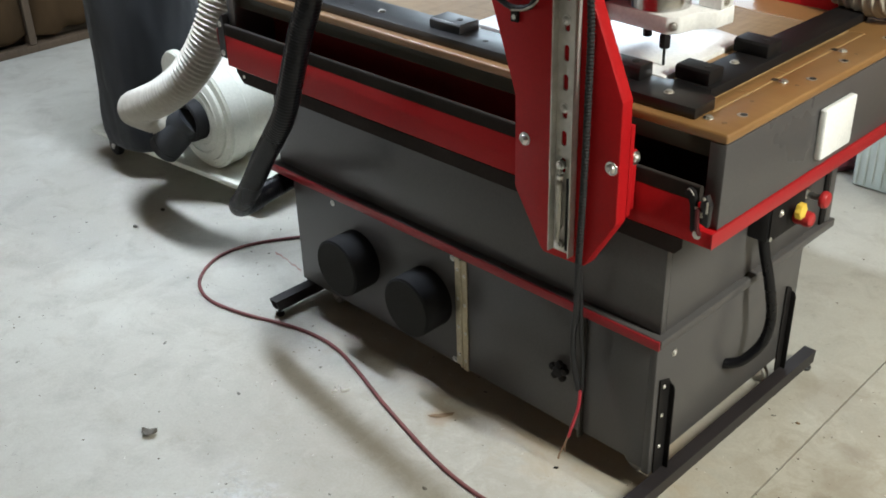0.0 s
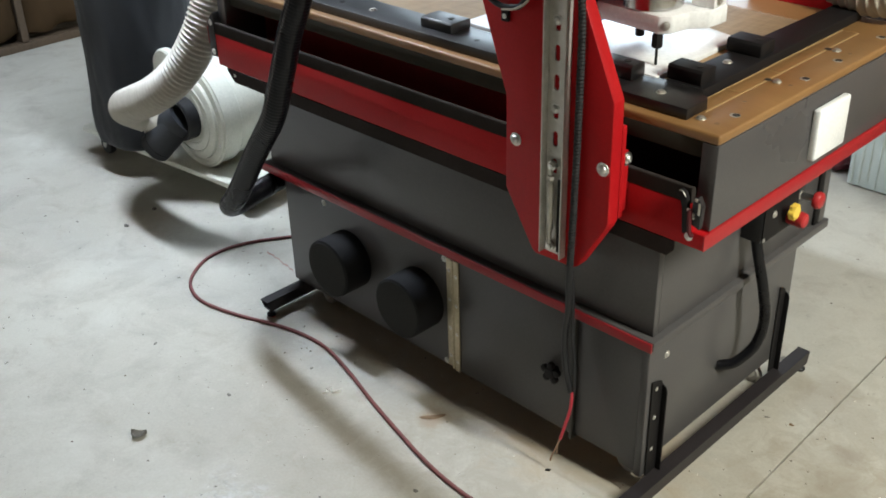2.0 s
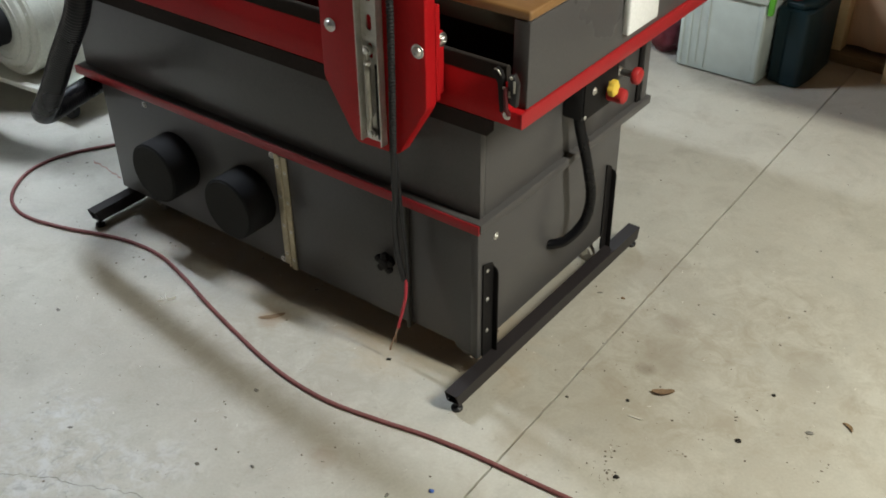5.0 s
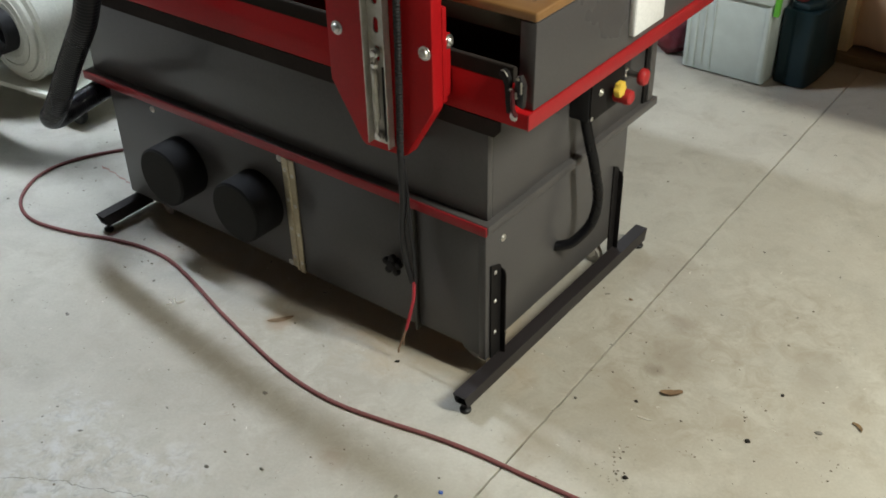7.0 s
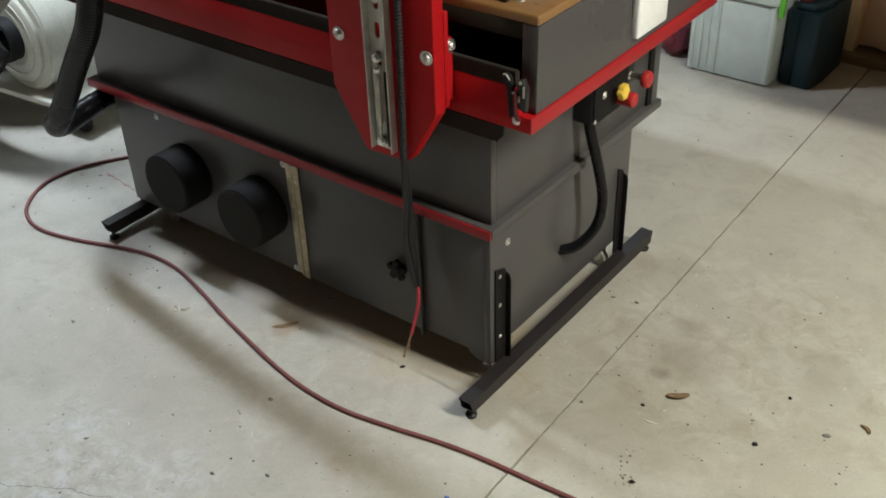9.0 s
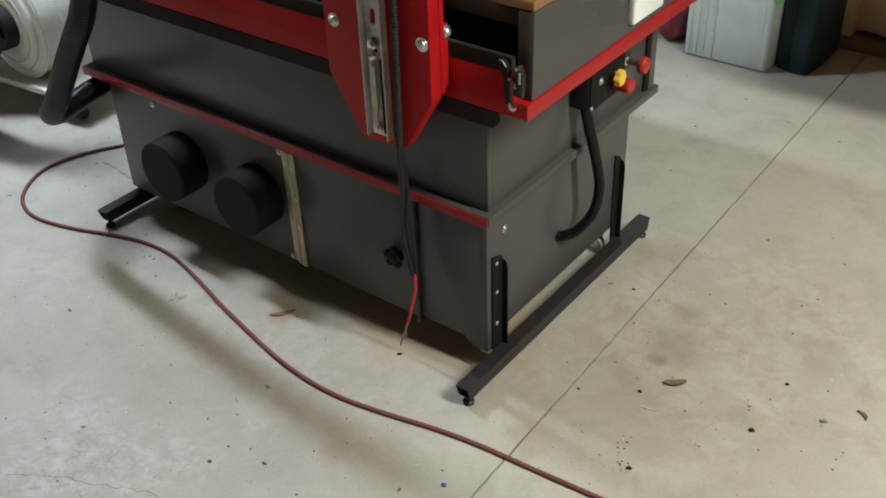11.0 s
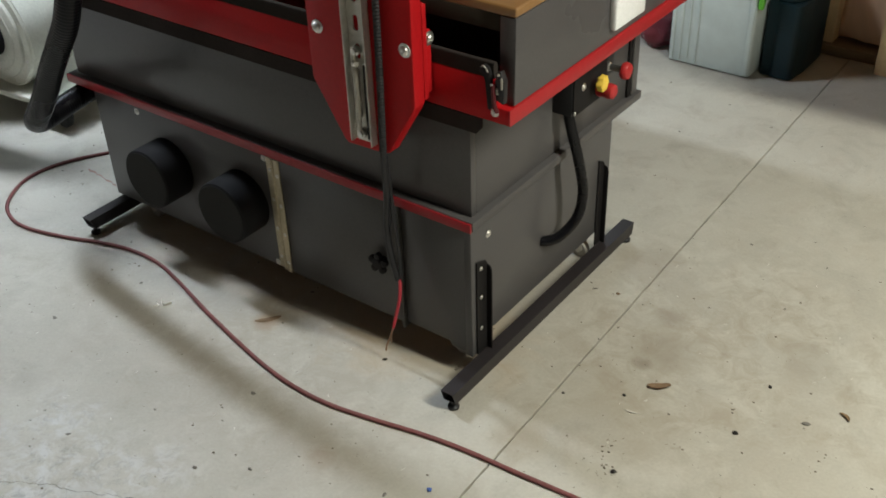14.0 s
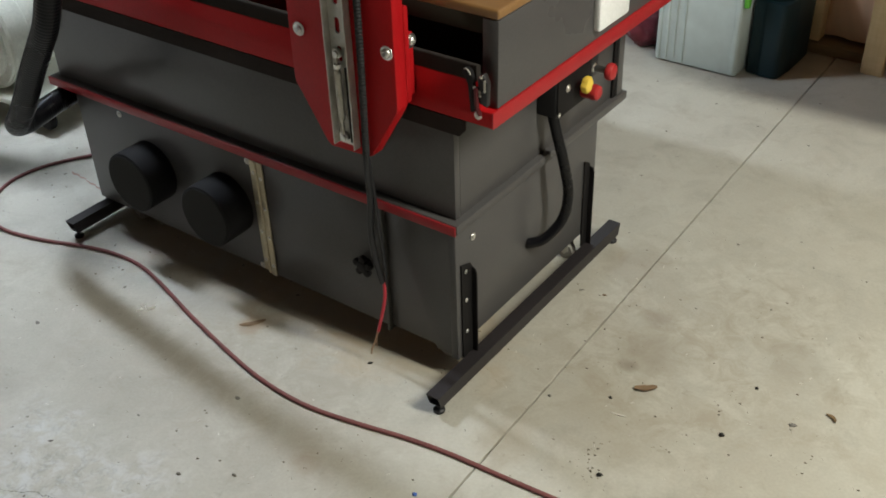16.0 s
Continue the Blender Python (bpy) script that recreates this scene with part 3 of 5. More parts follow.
# outriggers: square tube on levelling feet, with angle brackets on the end panels
def outrigger(x0, x1, face, out):
    bm = bmesh.new()
    ya, yb, za, zb, w = -0.130, 0.708, 0.021, 0.055, 0.0024
    outer = [(x0, za), (x1, za), (x1, zb), (x0, zb)]
    inner = [(x0 + w, za + w), (x1 - w, za + w), (x1 - w, zb - w), (x0 + w, zb - w)]
    ends = []
    for y, cut in ((ya, 0.010), (yb, -0.008)):
        ring = []
        for poly in (outer, inner):
            ring.append([bm.verts.new((p[0], y + (cut if p[1] < (za + zb) / 2 else 0), p[1])) for p in poly])
        ends.append(ring)
    for k in range(4):
        n = (k + 1) % 4
        bm.faces.new((ends[0][0][k], ends[0][0][n], ends[1][0][n], ends[1][0][k]))
        bm.faces.new((ends[0][1][k], ends[0][1][n], ends[1][1][n], ends[1][1][k]))
        for e in ends:
            bm.faces.new((e[0][k], e[0][n], e[1][n], e[1][k]))
    rail = part("outrigger", bm, tube_paint, cab, "worn black steel square tube outrigger on levelling feet")
    for y in (-0.112, 0.690):
        bm = lathe(bmesh.new(), [(0.0125, 0.0), (0.0135, 0.002), (0.0135, 0.007), (0.0105, 0.010), (0.0045, 0.0115), (0.0045, 0.021)], ((x0 + x1) / 2 + 0.004, y, 0), "z", 18)
        part("levelling_foot", bm, black_plastic, rail, "black levelling foot")
    for ya, yb, zt in ((0.013, 0.054, 0.316), (0.549, 0.578, 0.313)):
        bm = bmesh.new()
        f0, f1 = sorted((face + out * 0.001, face + out * 0.0045))
        prism(bm, [(ya, 0.0565), (yb, 0.0565), (yb, zt - 0.022), (yb - 0.006, zt - 0.012), (ya, zt), (ya, 0.08)], "x", f0, f1, 0.0008, 1)
        br = part("bracket", bm, black_paint, cab, "black angle bracket with screws")
        part("flange", prism(bmesh.new(), [(f1 + 0.0001, 0.0565), (f1 + 0.013, 0.0565), (f1 + 0.013, zt - 0.040), (f1 + 0.009, zt - 0.028), (f1 + 0.0001, zt - 0.024)] if out > 0 else [(f0 - 0.013, 0.0565), (f0 - 0.0001, 0.0565), (f0 - 0.0001, zt - 0.024), (f0 - 0.009, zt - 0.028), (f0 - 0.013, zt - 0.040)], "y", yb - 0.0035, yb, 0.0006, 1), black_paint, br)
        for z in (0.292, 0.214, 0.126) if ya < 0.1 else ():
            put("screw", tiny_screw, pose(face + out * 0.0045, ya + 0.016, z, *(ENDWISE if out > 0 else (0, -90, 0))), br)


outrigger(0.003, 0.037, 0.0, 1)
outrigger(-1.258, -1.224, L0 - 0.002, -1)

# ---- router table: upper box, deck board, beams and top ----
ZD = 0.437                     # top of the deck board
LU, WU = -1.312, 0.713         # far end and back of the upper box
table = thing("router_table", (-0.65, 0.4, ZM), "grey and red router table with a brown fibreboard top", "router table")
part("deck_board", a_box(LU - 0.018, 0.016, -0.016, WU + 0.016, ZM + 0.0005, ZD, bev=0.002), grey_paint, table)

part("edge_trim", a_box(LU - 0.020, 0.014, -0.0215, -0.0165, ZM - 0.002, ZD - 0.001, bev=0.0018), red_trim, table, "thin red edge trim")
part("side_panel", a_box(LU, 0.0, 0.003, 0.021, ZD + 0.0005, 0.6795, bev=0.0008), grey_paint, table)
part("end_panel", a_box(-0.0185, 0.0, 0.0215, WU, ZD + 0.0005, 0.684, bev=0.0015), grey_paint, table)
part("end_panel", a_box(LU, LU + 0.018, 0.0215, WU, ZD + 0.0005, 0.684, bev=0.0015), grey_paint, table)
part("back_panel", a_box(LU + 0.019, -0.019, WU - 0.018, WU, ZD + 0.0005, 0.684, bev=0.0015), grey_paint, table)
part("corner_cleat", a_box(0.0005, 0.010, 0.684, 0.711, ZD + 0.001, 0.684, bev=0.0015), grey_paint, table)
# black strip drawn in place of the dark gap beside the cleat
part("corner_gap_strip", a_box(0.0005, 0.007, 0.667, 0.683, ZD + 0.001, 0.684, bev=0.0015), black_paint, table, "black strip standing in for the dark gap beside the corner cleat")

LT, RT = -1.515, 0.0935        # ends of the tray
part("tray_floor", a_box(LT, RT, 0.022, 0.800, 0.6865, 0.704, bev=0.0015), grey_paint, table)
part("beam", prism(bmesh.new(), [(LT, 0.680), (RT, 0.680), (RT, 0.7135), (0.0652, 0.7135), (0.0652, 0.7705), (LT, 0.7705)], "y", 0.0, 0.019, 0.002), red_paint, table, "long red painted side beam")
part("beam", a_box(LT, 0.062, 0.801, 0.820, 0.680, 0.7705, bev=0.002), red_paint, table, "long red painted side beam")
part("lower_angle", prism(bmesh.new(), [(-1.475, 0.6795), (-1.475, 0.672), (-1.445, 0.642), (0.016, 0.642), (0.032, 0.660), (0.032, 0.6795)], "y", -0.0005, 0.0025, 0.0006, 1), rail_black, table, "black steel angle under the beam")

part("guide_rail", prism(bmesh.new(), [(-0.004, 0.7725), (-0.004, 0.803), (-0.002, 0.8055), (0.004, 0.806), (0.010, 0.800), (0.010, 0.7725)], "x", LT + 0.01, 0.062, 0.0008, 1), guide_black, table, "black guide rail on the beam")
part("guide_rail", a_box(LT + 0.01, 0.062, 0.798, 0.823, 0.7725, 0.806, bev=0.002), guide_black, table, "black guide rail on the beam")
for x in (-1.44,):
    put("screw", tiny_screw, pose(x, -0.0005, 0.664, *FRONT), table)
part("lip", a_box(0.0, 0.0932, 0.0195, 0.8005, 0.7045, 0.7140, bev=0.001), red_paint, table)
part("lip_edge", prism(bmesh.new(), [(-0.001, 0.680), (-0.001, 0.7140), (0.801, 0.7140), (0.812, 0.704), (0.812, 0.680)], "x", 0.0938, 0.0968, 0.001), red_strip, table, "red edge strip below the end panel")
bm = prism(bmesh.new(), [(0.0195, 0.7145), (0.032, 0.8845), (0.872, 0.8845), (0.872, 0.752), (0.852, 0.7165), (0.805, 0.7145)], "x", 0.058, 0.0936, 0.002)
for v in bm.verts:             # the board leans a little inwards
    v.co.x -= 0.036 * (v.co.z - 0.7145)
part("end_board", bm, grey_paint, table, "grey painted end board of the table")
part("end_board", prism(bmesh.new(), [(0.020, 0.7045), (0.020, 0.8845), (0.872, 0.8845), (0.872, 0.752), (0.805, 0.7045)], "x", LT, LT + 0.034, 0.002), grey_paint, table, "grey painted end board of the table")
part("inner_beam", a_box(LT + 0.035, -0.30, 0.150, 0.168, 0.7045, 0.8845), maroon, table, "dark red inner board")
part("inner_beam", a_box(-0.2995, 0.054, 0.152, 0.168, 0.7045, 0.8845), black_paint, table, "black inner board")
part("inner_beam", a_box(LT + 0.035, 0.054, 0.690, 0.708, 0.7045, 0.8845), maroon, table, "dark red inner board")
part("under_batten", a_box(LT + 0.035, 0.054, 0.040, 0.075, 0.848, 0.8845, bev=0.002), batten_dark, table, "dark batten under the top")
part("under_batten", a_box(LT + 0.035, 0.054, 0.780, 0.815, 0.848, 0.8845, bev=0.002), batten_dark, table, "dark batten under the top")


# the top: border strips of fibreboard round a raw plywood bed
def strip(x0, x1, y0, y1, z0, z1, mt=mdf, lab="", bev=0.005):
    return part("top_board", a_box(x0, x1, y0, y1, z0, z1, bev=bev, seg=3), mt, table, lab)


part("top_board", prism(bmesh.new(), [(LT, 0.030), (0.0872, 0.032), (0.0872, 0.872), (LT, 0.872), (LT, 0.7505), (-0.0005, 0.7505), (-0.0005, 0.1195), (LT, 0.1195)], "z", 0.885, 0.905, 0.005, 3), mdf, table, "brown fibreboard border with bolt holes")
strip(-0.036, -0.0006, 0.1205, 0.749, 0.887, 0.9045, mdf, "brown fibreboard strip", 0.0015)
strip(LT, -0.0366, 0.1205, 0.749, 0.886, 0.9035, bed_ply, "raw plywood bed, scuffed", 0.0015)
well = to_mesh("bolt_hole", lathe(bmesh.new(), [(0.0075, 0.0), (0.0075, 0.0012), (0.003, 0.0012)], (0, 0, 0), segs=18), crumb_black)
rim = to_mesh("hole_rim", lathe(bmesh.new(), [(0.0108, 0.0), (0.0106, 0.0007), (0.0078, 0.0009), (0.005, 0.0009)], (0, 0, 0), segs=18), dull_zinc)
for x, y in ((0.053, 0.138), (0.055, 0.401), (0.053, 0.545), (0.053, 0.75)):
    put("bolt_hole", well, pose(x + 0.002, y + 0.001, 0.9051), table)
    put("hole_rim", rim, pose(x, y, 0.9051), table, "dull zinc insert nut")
for x, y, turn in ((0.013, 0.083, 20), (0.0205, 0.349, 5), (0.0215, 0.602, 40)):
    put("bolt", flat_bolt, pose(x, y, 0.9051, 0, 0, turn), table, "flat hexagon bolt on a washer")
    if y > 0.2:
        put("bolt_hole", well, pose(x - 0.0185, y - 0.002, 0.9051), table)
pin = to_mesh("pin_hole", lathe(bmesh.new(), [(0.0048, 0.0), (0.0048, 0.0006), (0.002, 0.0006)], (0, 0, 0), segs=10), leaf_brown)
for x, y in ((0.049, 0.081), (0.052, 0.347), (0.053, 0.601), (0.030, 0.210)):
    put("pin_hole", pin, pose(x, y, 0.9051), table)
for x0, x1, y0, y1 in ((-0.0005, 0.0035, 0.115, 0.745), (-0.0385, -0.0350, 0.165, 0.745), (-0.035, 0.0, 0.2485, 0.250), (-0.035, 0.0, 0.398, 0.3995)):
    part("board_edge", a_box(x0, x1, y0, y1, 0.9040, 0.9056, bev=0.0004, seg=1), pale_edge, table, "pale raw board edge")

# limit switch with its lever and cable at the end of the rail
sw = part("limit_switch", prism(bmesh.new(), [(0.067, 0.738), (0.090, 0.730), (0.0925, 0.778), (0.083, 0.797), (0.072, 0.791)], "y", -0.014, -0.0005, 0.002), black_plastic, table, "black limit switch with a lever arm")
part("lever", prism(bmesh.new(), [(0.0365, 0.788), (0.040, 0.799), (0.046, 0.8035), (0.056, 0.798), (0.061, 0.786), (0.0655, 0.722), (0.060, 0.713), (0.055, 0.716), (0.050, 0.770), (0.043, 0.787)], "y", -0.017, -0.006, 0.0015), black_paint, sw, "black bent lever arm")
part("lever_edge", sweep(bmesh.new(), [(0.043, -0.0172, 0.800), (0.047, -0.0178, 0.8025), (0.053, -0.0178, 0.799), (0.058, -0.0172, 0.791)], 0.0010, 0.003, 8), dull_zinc, sw, "thin bright lever edge")
part("cable", sweep(bmesh.new(), [(0.069, -0.0165, 0.768), (0.0695, -0.0165, 0.745), (0.070, -0.014, 0.722), (0.073, -0.008, 0.708)], 0.0046, 0.006, 10), cap_red, sw, "dark red cable")
part("plate", a_box(0.0855, 0.0895, -0.0175, -0.0142, 0.762, 0.786, bev=0.001), dull_zinc, sw)
for x, y, z in ((0.079, -0.0142, 0.790), (0.066, -0.0172, 0.767), (0.0745, -0.0142, 0.759), (0.0755, -0.0142, 0.752)):
    put("screw", fine_screw, pose(x, y, z, *FRONT), sw)
put("screw", small_screw, pose(0.062, -0.0005, 0.7015, *FRONT), table)

# white cover on the end board
part("cover", a_box(0.0905, 0.1085, 0.386, 0.519, 0.738, 0.852, bev=0.005, seg=3), white_plastic, table, "white plastic cover box")
part("far_end_bracket", prism(bmesh.new(), [(-1.548, 0.70), (-1.548, 0.80), (-1.520, 0.83), (-1.516, 0.83), (-1.516, 0.70)], "y", 0.0, 0.05, 0.002), black_plastic, table, "black end bracket")
part("end_stop", a_box(-1.553, -1.5485, 0.0, 0.04, 0.735, 0.785, bev=0.001), red_trim, table)
for z in (0.715, 0.80):
    put("screw", small_screw, pose(-1.532, 0.0, z, *FRONT), table)

# ---- control boxes under the lip ----
cbox = thing("control_box", (0.02, 0.39, 0.54), "black control box with a yellow and red rotary switch", "control box")
part("case", a_box(0.0008, 0.050, 0.315, 0.462, 0.548, 0.685, bev=0.003), black_plastic, cbox)
part("face_plate", prism(bmesh.new(), [(0.317, 0.560), (0.330, 0.549), (0.445, 0.549), (0.462, 0.575), (0.462, 0.684), (0.317, 0.684)], "x", 0.0505, 0.054, 0.001), black_paint, cbox)
for y, z in ((0.323, 0.556), (0.358, 0.607), (0.452, 0.665)):
    put("screw", tiny_screw if z != 0.607 else small_screw, pose(0.054, y, z, *ENDWISE), cbox)
part("switch_base", lathe(bmesh.new(), [(0.017, 0), (0.018, 0.004), (0.017, 0.022), (0.0185, 0.026), (0.0165, 0.038), (0.012, 0.041)], (0.054, 0.428, 0.576), "x", 24), red_plastic, cbox, "red rotary switch body")
bm = bmesh.new()
outline = [(0.398 + (0.0165 + 0.0016 * math.cos(6 * a)) * math.cos(a), 0.606 + (0.0180 + 0.0016 * math.cos(6 * a)) * math.sin(a)) for a in [2 * math.pi * i / 48 for i in range(48)]]
part("switch_knob", prism(bm, outline, "x", 0.070, 0.086, 0.003), yellow_plastic, cbox, "yellow lobed knob")
stop = thing("stop_button_box", (0.02, 0.51, 0.60), "red mushroom stop button on a black plate", "stop button")
part("case", a_box(0.0008, 0.030, 0.478, 0.540, 0.565, 0.684, bev=0.003), black_plastic, stop)
part("stem", lathe(bmesh.new(), [(0.009, 0.0), (0.011, 0.003), (0.011, 0.012), (0.008, 0.014), (0.008, 0.046)], (0.030, 0.498, 0.598), "x", 18), zinc, stop, "chrome stem")
part("button", lathe(bmesh.new(), [(0.012, 0.0), (0.0185, 0.002), (0.0205, 0.007), (0.0200, 0.013), (0.017, 0.0175), (0.009, 0.0195)], (0.074, 0.498, 0.598), "x", 28), red_plastic, stop, "red mushroom button")
put("screw", tiny_screw, pose(0.030, 0.492, 0.655, *ENDWISE), stop)
solo("conduit", sweep(bmesh.new(), [(0.030, 0.335, 0.552), (0.040, 0.338, 0.505), (0.058, 0.348, 0.42), (0.064, 0.362, 0.335), (0.056, 0.352, 0.268), (0.032, 0.318, 0.226), (0.010, 0.298, 0.216), (-0.004, 0.288, 0.2155)], 0.0128, 0.0045, 18, 0.009, 0.0004), hose_black, "black flexible conduit from the control box into the cabinet", "conduit")

# ---- gantry on the rails ----
gan = thing("gantry", (-0.21, 0.0, 0.8), "red painted gantry with a slotted strut and a router spindle", "gantry")


def side_plate(y0, y1):
    prof = [(-0.548, 1.48), (-0.346, 0.905), (-0.346, 0.700), (-0.272, 0.578), (-0.262, 0.570), (-0.160, 0.574), (-0.150, 0.580), (-0.082, 0.692), (-0.078, 0.702), (-0.078, 0.956), (-0.312, 1.48)]
    return prism(bmesh.new(), prof, "y", y0, y1, 0.0035, 2)


plate = part("side_plate", side_plate(-0.070, -0.037), red_paint, gan, "thick red painted side plate")
part("side_plate", side_plate(0.862, 0.895), red_paint, gan, "thick red painted side plate")
part("bearing_block", a_box(-0.300, -0.0782, -0.0365, -0.0235, 0.704, 0.900, bev=0.002), red_paint, plate, "red bearing block")
part("bearing_block", a_box(-0.300, -0.082, -0.0234, -0.006, 0.712, 0.842, bev=0.003), red_paint, plate, "red bearing block")
put("bolt", big_bolt, pose(-0.082, -0.0145, 0.826, *ENDWISE), plate)
for x, z in ((-0.318, 0.817), (-0.096, 0.818)):
    put("bolt", big_bolt, pose(x, -0.070, z, *FRONT), plate, "zinc dome bolt")
part("cross_beam", a_box(-0.50, -0.36, -0.036, 0.861, 1.19, 1.34, bev=0.004), red_paint, gan, "red cross beam")


# slotted strut: two flanges and a web with open slots
CX0, CX1, CZ0, CZ1 = -0.236, -0.180, 0.592, 1.46
strut = part("strut", a_box(CX0, CX0 + 0.003, -0.090, -0.0705, CZ0, CZ1, bev=0.0008), galvanised, gan, "galvanised slotted strut channel")
bm = bmesh.new()
box(bm, CX1 - 0.003, CX1, -0.090, -0.0705, CZ0, CZ1, 0.0008)
part("flange", bm, galvanised, strut)
slots = [0.790 + 0.0586 * k for k in range(11)]
bm = bmesh.new()
box(bm, CX0 + 0.0031, -0.2190, -0.0735, -0.0705, CZ0, CZ1)
box(bm, -0.2060, CX1 - 0.0031, -0.0735, -0.0705, CZ0, CZ1)
edges = [CZ0] + [v for s in slots for v in (s - 0.0165, s + 0.0165)] + [CZ1]
for a, b in zip(edges[0::2], edges[1::2]):
    box(bm, -0.2190, -0.2060, -0.0735, -0.0705, a, b)
for s_ in slots:               # rounded slot ends
    for end, up in ((s_ - 0.0165, 1), (s_ + 0.0165, -1)):
        arc = [(-0.2125 + 0.0065 * math.cos(radians(180 - 22.5 * k)), end + up * (0.0065 - 0.0065 * math.sin(radians(22.5 * k)))) for k in range(9)]
        for k in range(4):
            prism(bm, [(-0.2190, end), arc[k], arc[k + 1]], "y", -0.0735, -0.0705)
            prism(bm, [(-0.2060, end), arc[8 - k], arc[7 - k]], "y", -0.0735, -0.0705)
part("web", bm, galvanised, strut)
for z in (slots[2] + 0.006, slots[5] + 0.006, slots[8]):
    put("bolt", strut_bolt, pose(-0.214, -0.0736, z, *FRONT), strut)

# turnbuckle in the foot of the strut
tb = part("turnbuckle", lathe(bmesh.new(), [(0.004, 0.0), (0.0065, 0.004), (0.0075, 0.012), (0.0068, 0.020), (0.0068, 0.092), (0.0075, 0.100), (0.0065, 0.108), (0.004, 0.112)], (-0.212, -0.084, 0.648), "z", 14), dull_zinc, gan, "dull steel turnbuckle between two bolts")
for z0, z1 in ((0.614, 0.650), (0.758, 0.792)):
    part("rod", lathe(bmesh.new(), [(0.0036, 0.0), (0.0036, z1 - z0)], (-0.212, -0.084, z0), "z", 10), dull_zinc, tb)
part("lock_nut", lathe(bmesh.new(), [(0.007, 0.0), (0.0075, 0.001), (0.0075, 0.007), (0.007, 0.008)], (-0.212, -0.084, 0.765), "z", 6), zinc, tb)
for z in (0.612, 0.794):
    put("bolt", hex_bolt, pose(-0.212, -0.083, z, 90, 0, 0), tb)
    part("eye", lathe(bmesh.new(), [(0.005, 0.0), (0.010, 0.001), (0.010, 0.006), (0.005, 0.007)], (-0.212, -0.075, z), "y", 16, -1), dull_zinc, tb)
part("rub_strip", a_box(-0.2000, -0.1920, -0.0775, -0.0740, 0.600, 0.765), black_paint, tb)

# wiring loom down the plate, with its red tail on the floor
loom = thing("wiring_loom", (-0.14, -0.08, 0.3), "black ribbed wiring loom hanging down, ending in a bare red wire", "cable")
part("ribbed_sleeve", sweep(bmesh.new(), [(-0.262, -0.080, 1.42), (-0.172, -0.082, 1.20), (-0.150, -0.084, 1.12), (-0.149, -0.084, 0.90), (-0.152, -0.084, 0.72), (-0.157, -0.083, 0.585)], 0.0072, 0.0018, 14, 0.0072, 0.0009), rubber, loom)
part("sleeve", sweep(bmesh.new(), [(-0.157, -0.083, 0.586), (-0.160, -0.080, 0.54), (-0.164, -0.074, 0.47), (-0.180, -0.062, 0.39), (-0.178, -0.058, 0.31), (-0.164, -0.056, 0.245)], 0.0070, 0.006, 12), black_plastic, loom)
part("sleeve", sweep(bmesh.new(), [(-0.158, -0.075, 0.57), (-0.156, -0.070, 0.50), (-0.162, -0.058, 0.40), (-0.160, -0.050, 0.32), (-0.157, -0.052, 0.240)], 0.0044, 0.006, 10), black_plastic, loom)
part("wire", sweep(bmesh.new(), [(-0.159, -0.055, 0.248), (-0.161, -0.056, 0.20), (-0.172, -0.058, 0.15), (-0.184, -0.060, 0.100)], 0.0038, 0.006, 10), red_wire, loom, "red insulated wire")
part("wire_end", sweep(bmesh.new(), [(-0.184, -0.060, 0.102), (-0.194, -0.062, 0.070), (-0.204, -0.065, 0.040), (-0.2065, -0.066, 0.026)], 0.0022, 0.005, 8), copper, loom, "bare copper wire end")
part("strand", sweep(bmesh.new(), [(-0.188, -0.061, 0.090), (-0.192, -0.060, 0.066), (-0.195, -0.058, 0.048)], 0.0013, 0.005, 6), copper, loom, "stray copper strand")

# cable clip and loops near the top of the plate
clip = part("cable_clip", a_box(-0.352, -0.334, -0.079, -0.0705, 1.060, 1.092, bev=0.002), black_paint, gan, "black cable clip")
put("screw", tiny_screw, pose(-0.343, -0.079, 1.071, *FRONT), clip)
part("cable_loop", sweep(bmesh.new(), [(-0.46, -0.082, 1.20), (-0.42, -0.088, 1.135), (-0.36, -0.090, 1.100), (-0.32, -0.088, 1.095), (-0.285, -0.086, 1.115), (-0.275, -0.086, 1.20)], 0.006, 0.006, 10), black_plastic, gan, "black cable loop")
part("cable_loop", sweep(bmesh.new(), [(-0.335, -0.094, 1.090), (-0.300, -0.092, 1.098), (-0.268, -0.088, 1.130), (-0.262, -0.086, 1.22)], 0.0024, 0.005, 8), hose_white, gan, "thin pale wire loop")

# spindle in its white mount
spn = thing("spindle", (-0.21, 0.27, 1.0), "brushed aluminium spindle in a white plastic mount with a cutter", "router spindle")
prof = [(-0.345, 0.215), (-0.178, 0.205), (-0.158, 0.222), (-0.150, 0.270), (-0.122, 0.305), (-0.118, 0.365), (-0.150, 0.385), (-0.345, 0.390)]
part("mount", prism(bmesh.new(), prof, "z", 0.998, 1.036, 0.004), hdpe, spn, "white plastic clamp mount")
part("mount", prism(bmesh.new(), prof, "z", 1.165, 1.205, 0.004), hdpe, spn, "white plastic clamp mount")
part("body", lathe(bmesh.new(), [(0.060, 1.0362), (0.066, 1.038), (0.066, 1.30), (0.060, 1.31)], (-0.243, 0.272, 0.0), "z", 40), aluminium, spn, "brushed aluminium spindle body")
part("collet_nut", lathe(bmesh.new(), [(0.008, 0.966), (0.0125, 0.970), (0.0125, 0.992), (0.010, 0.999)], (-0.186, 0.216, 0.0), "z", 6), black_paint, spn, "black collet nut")
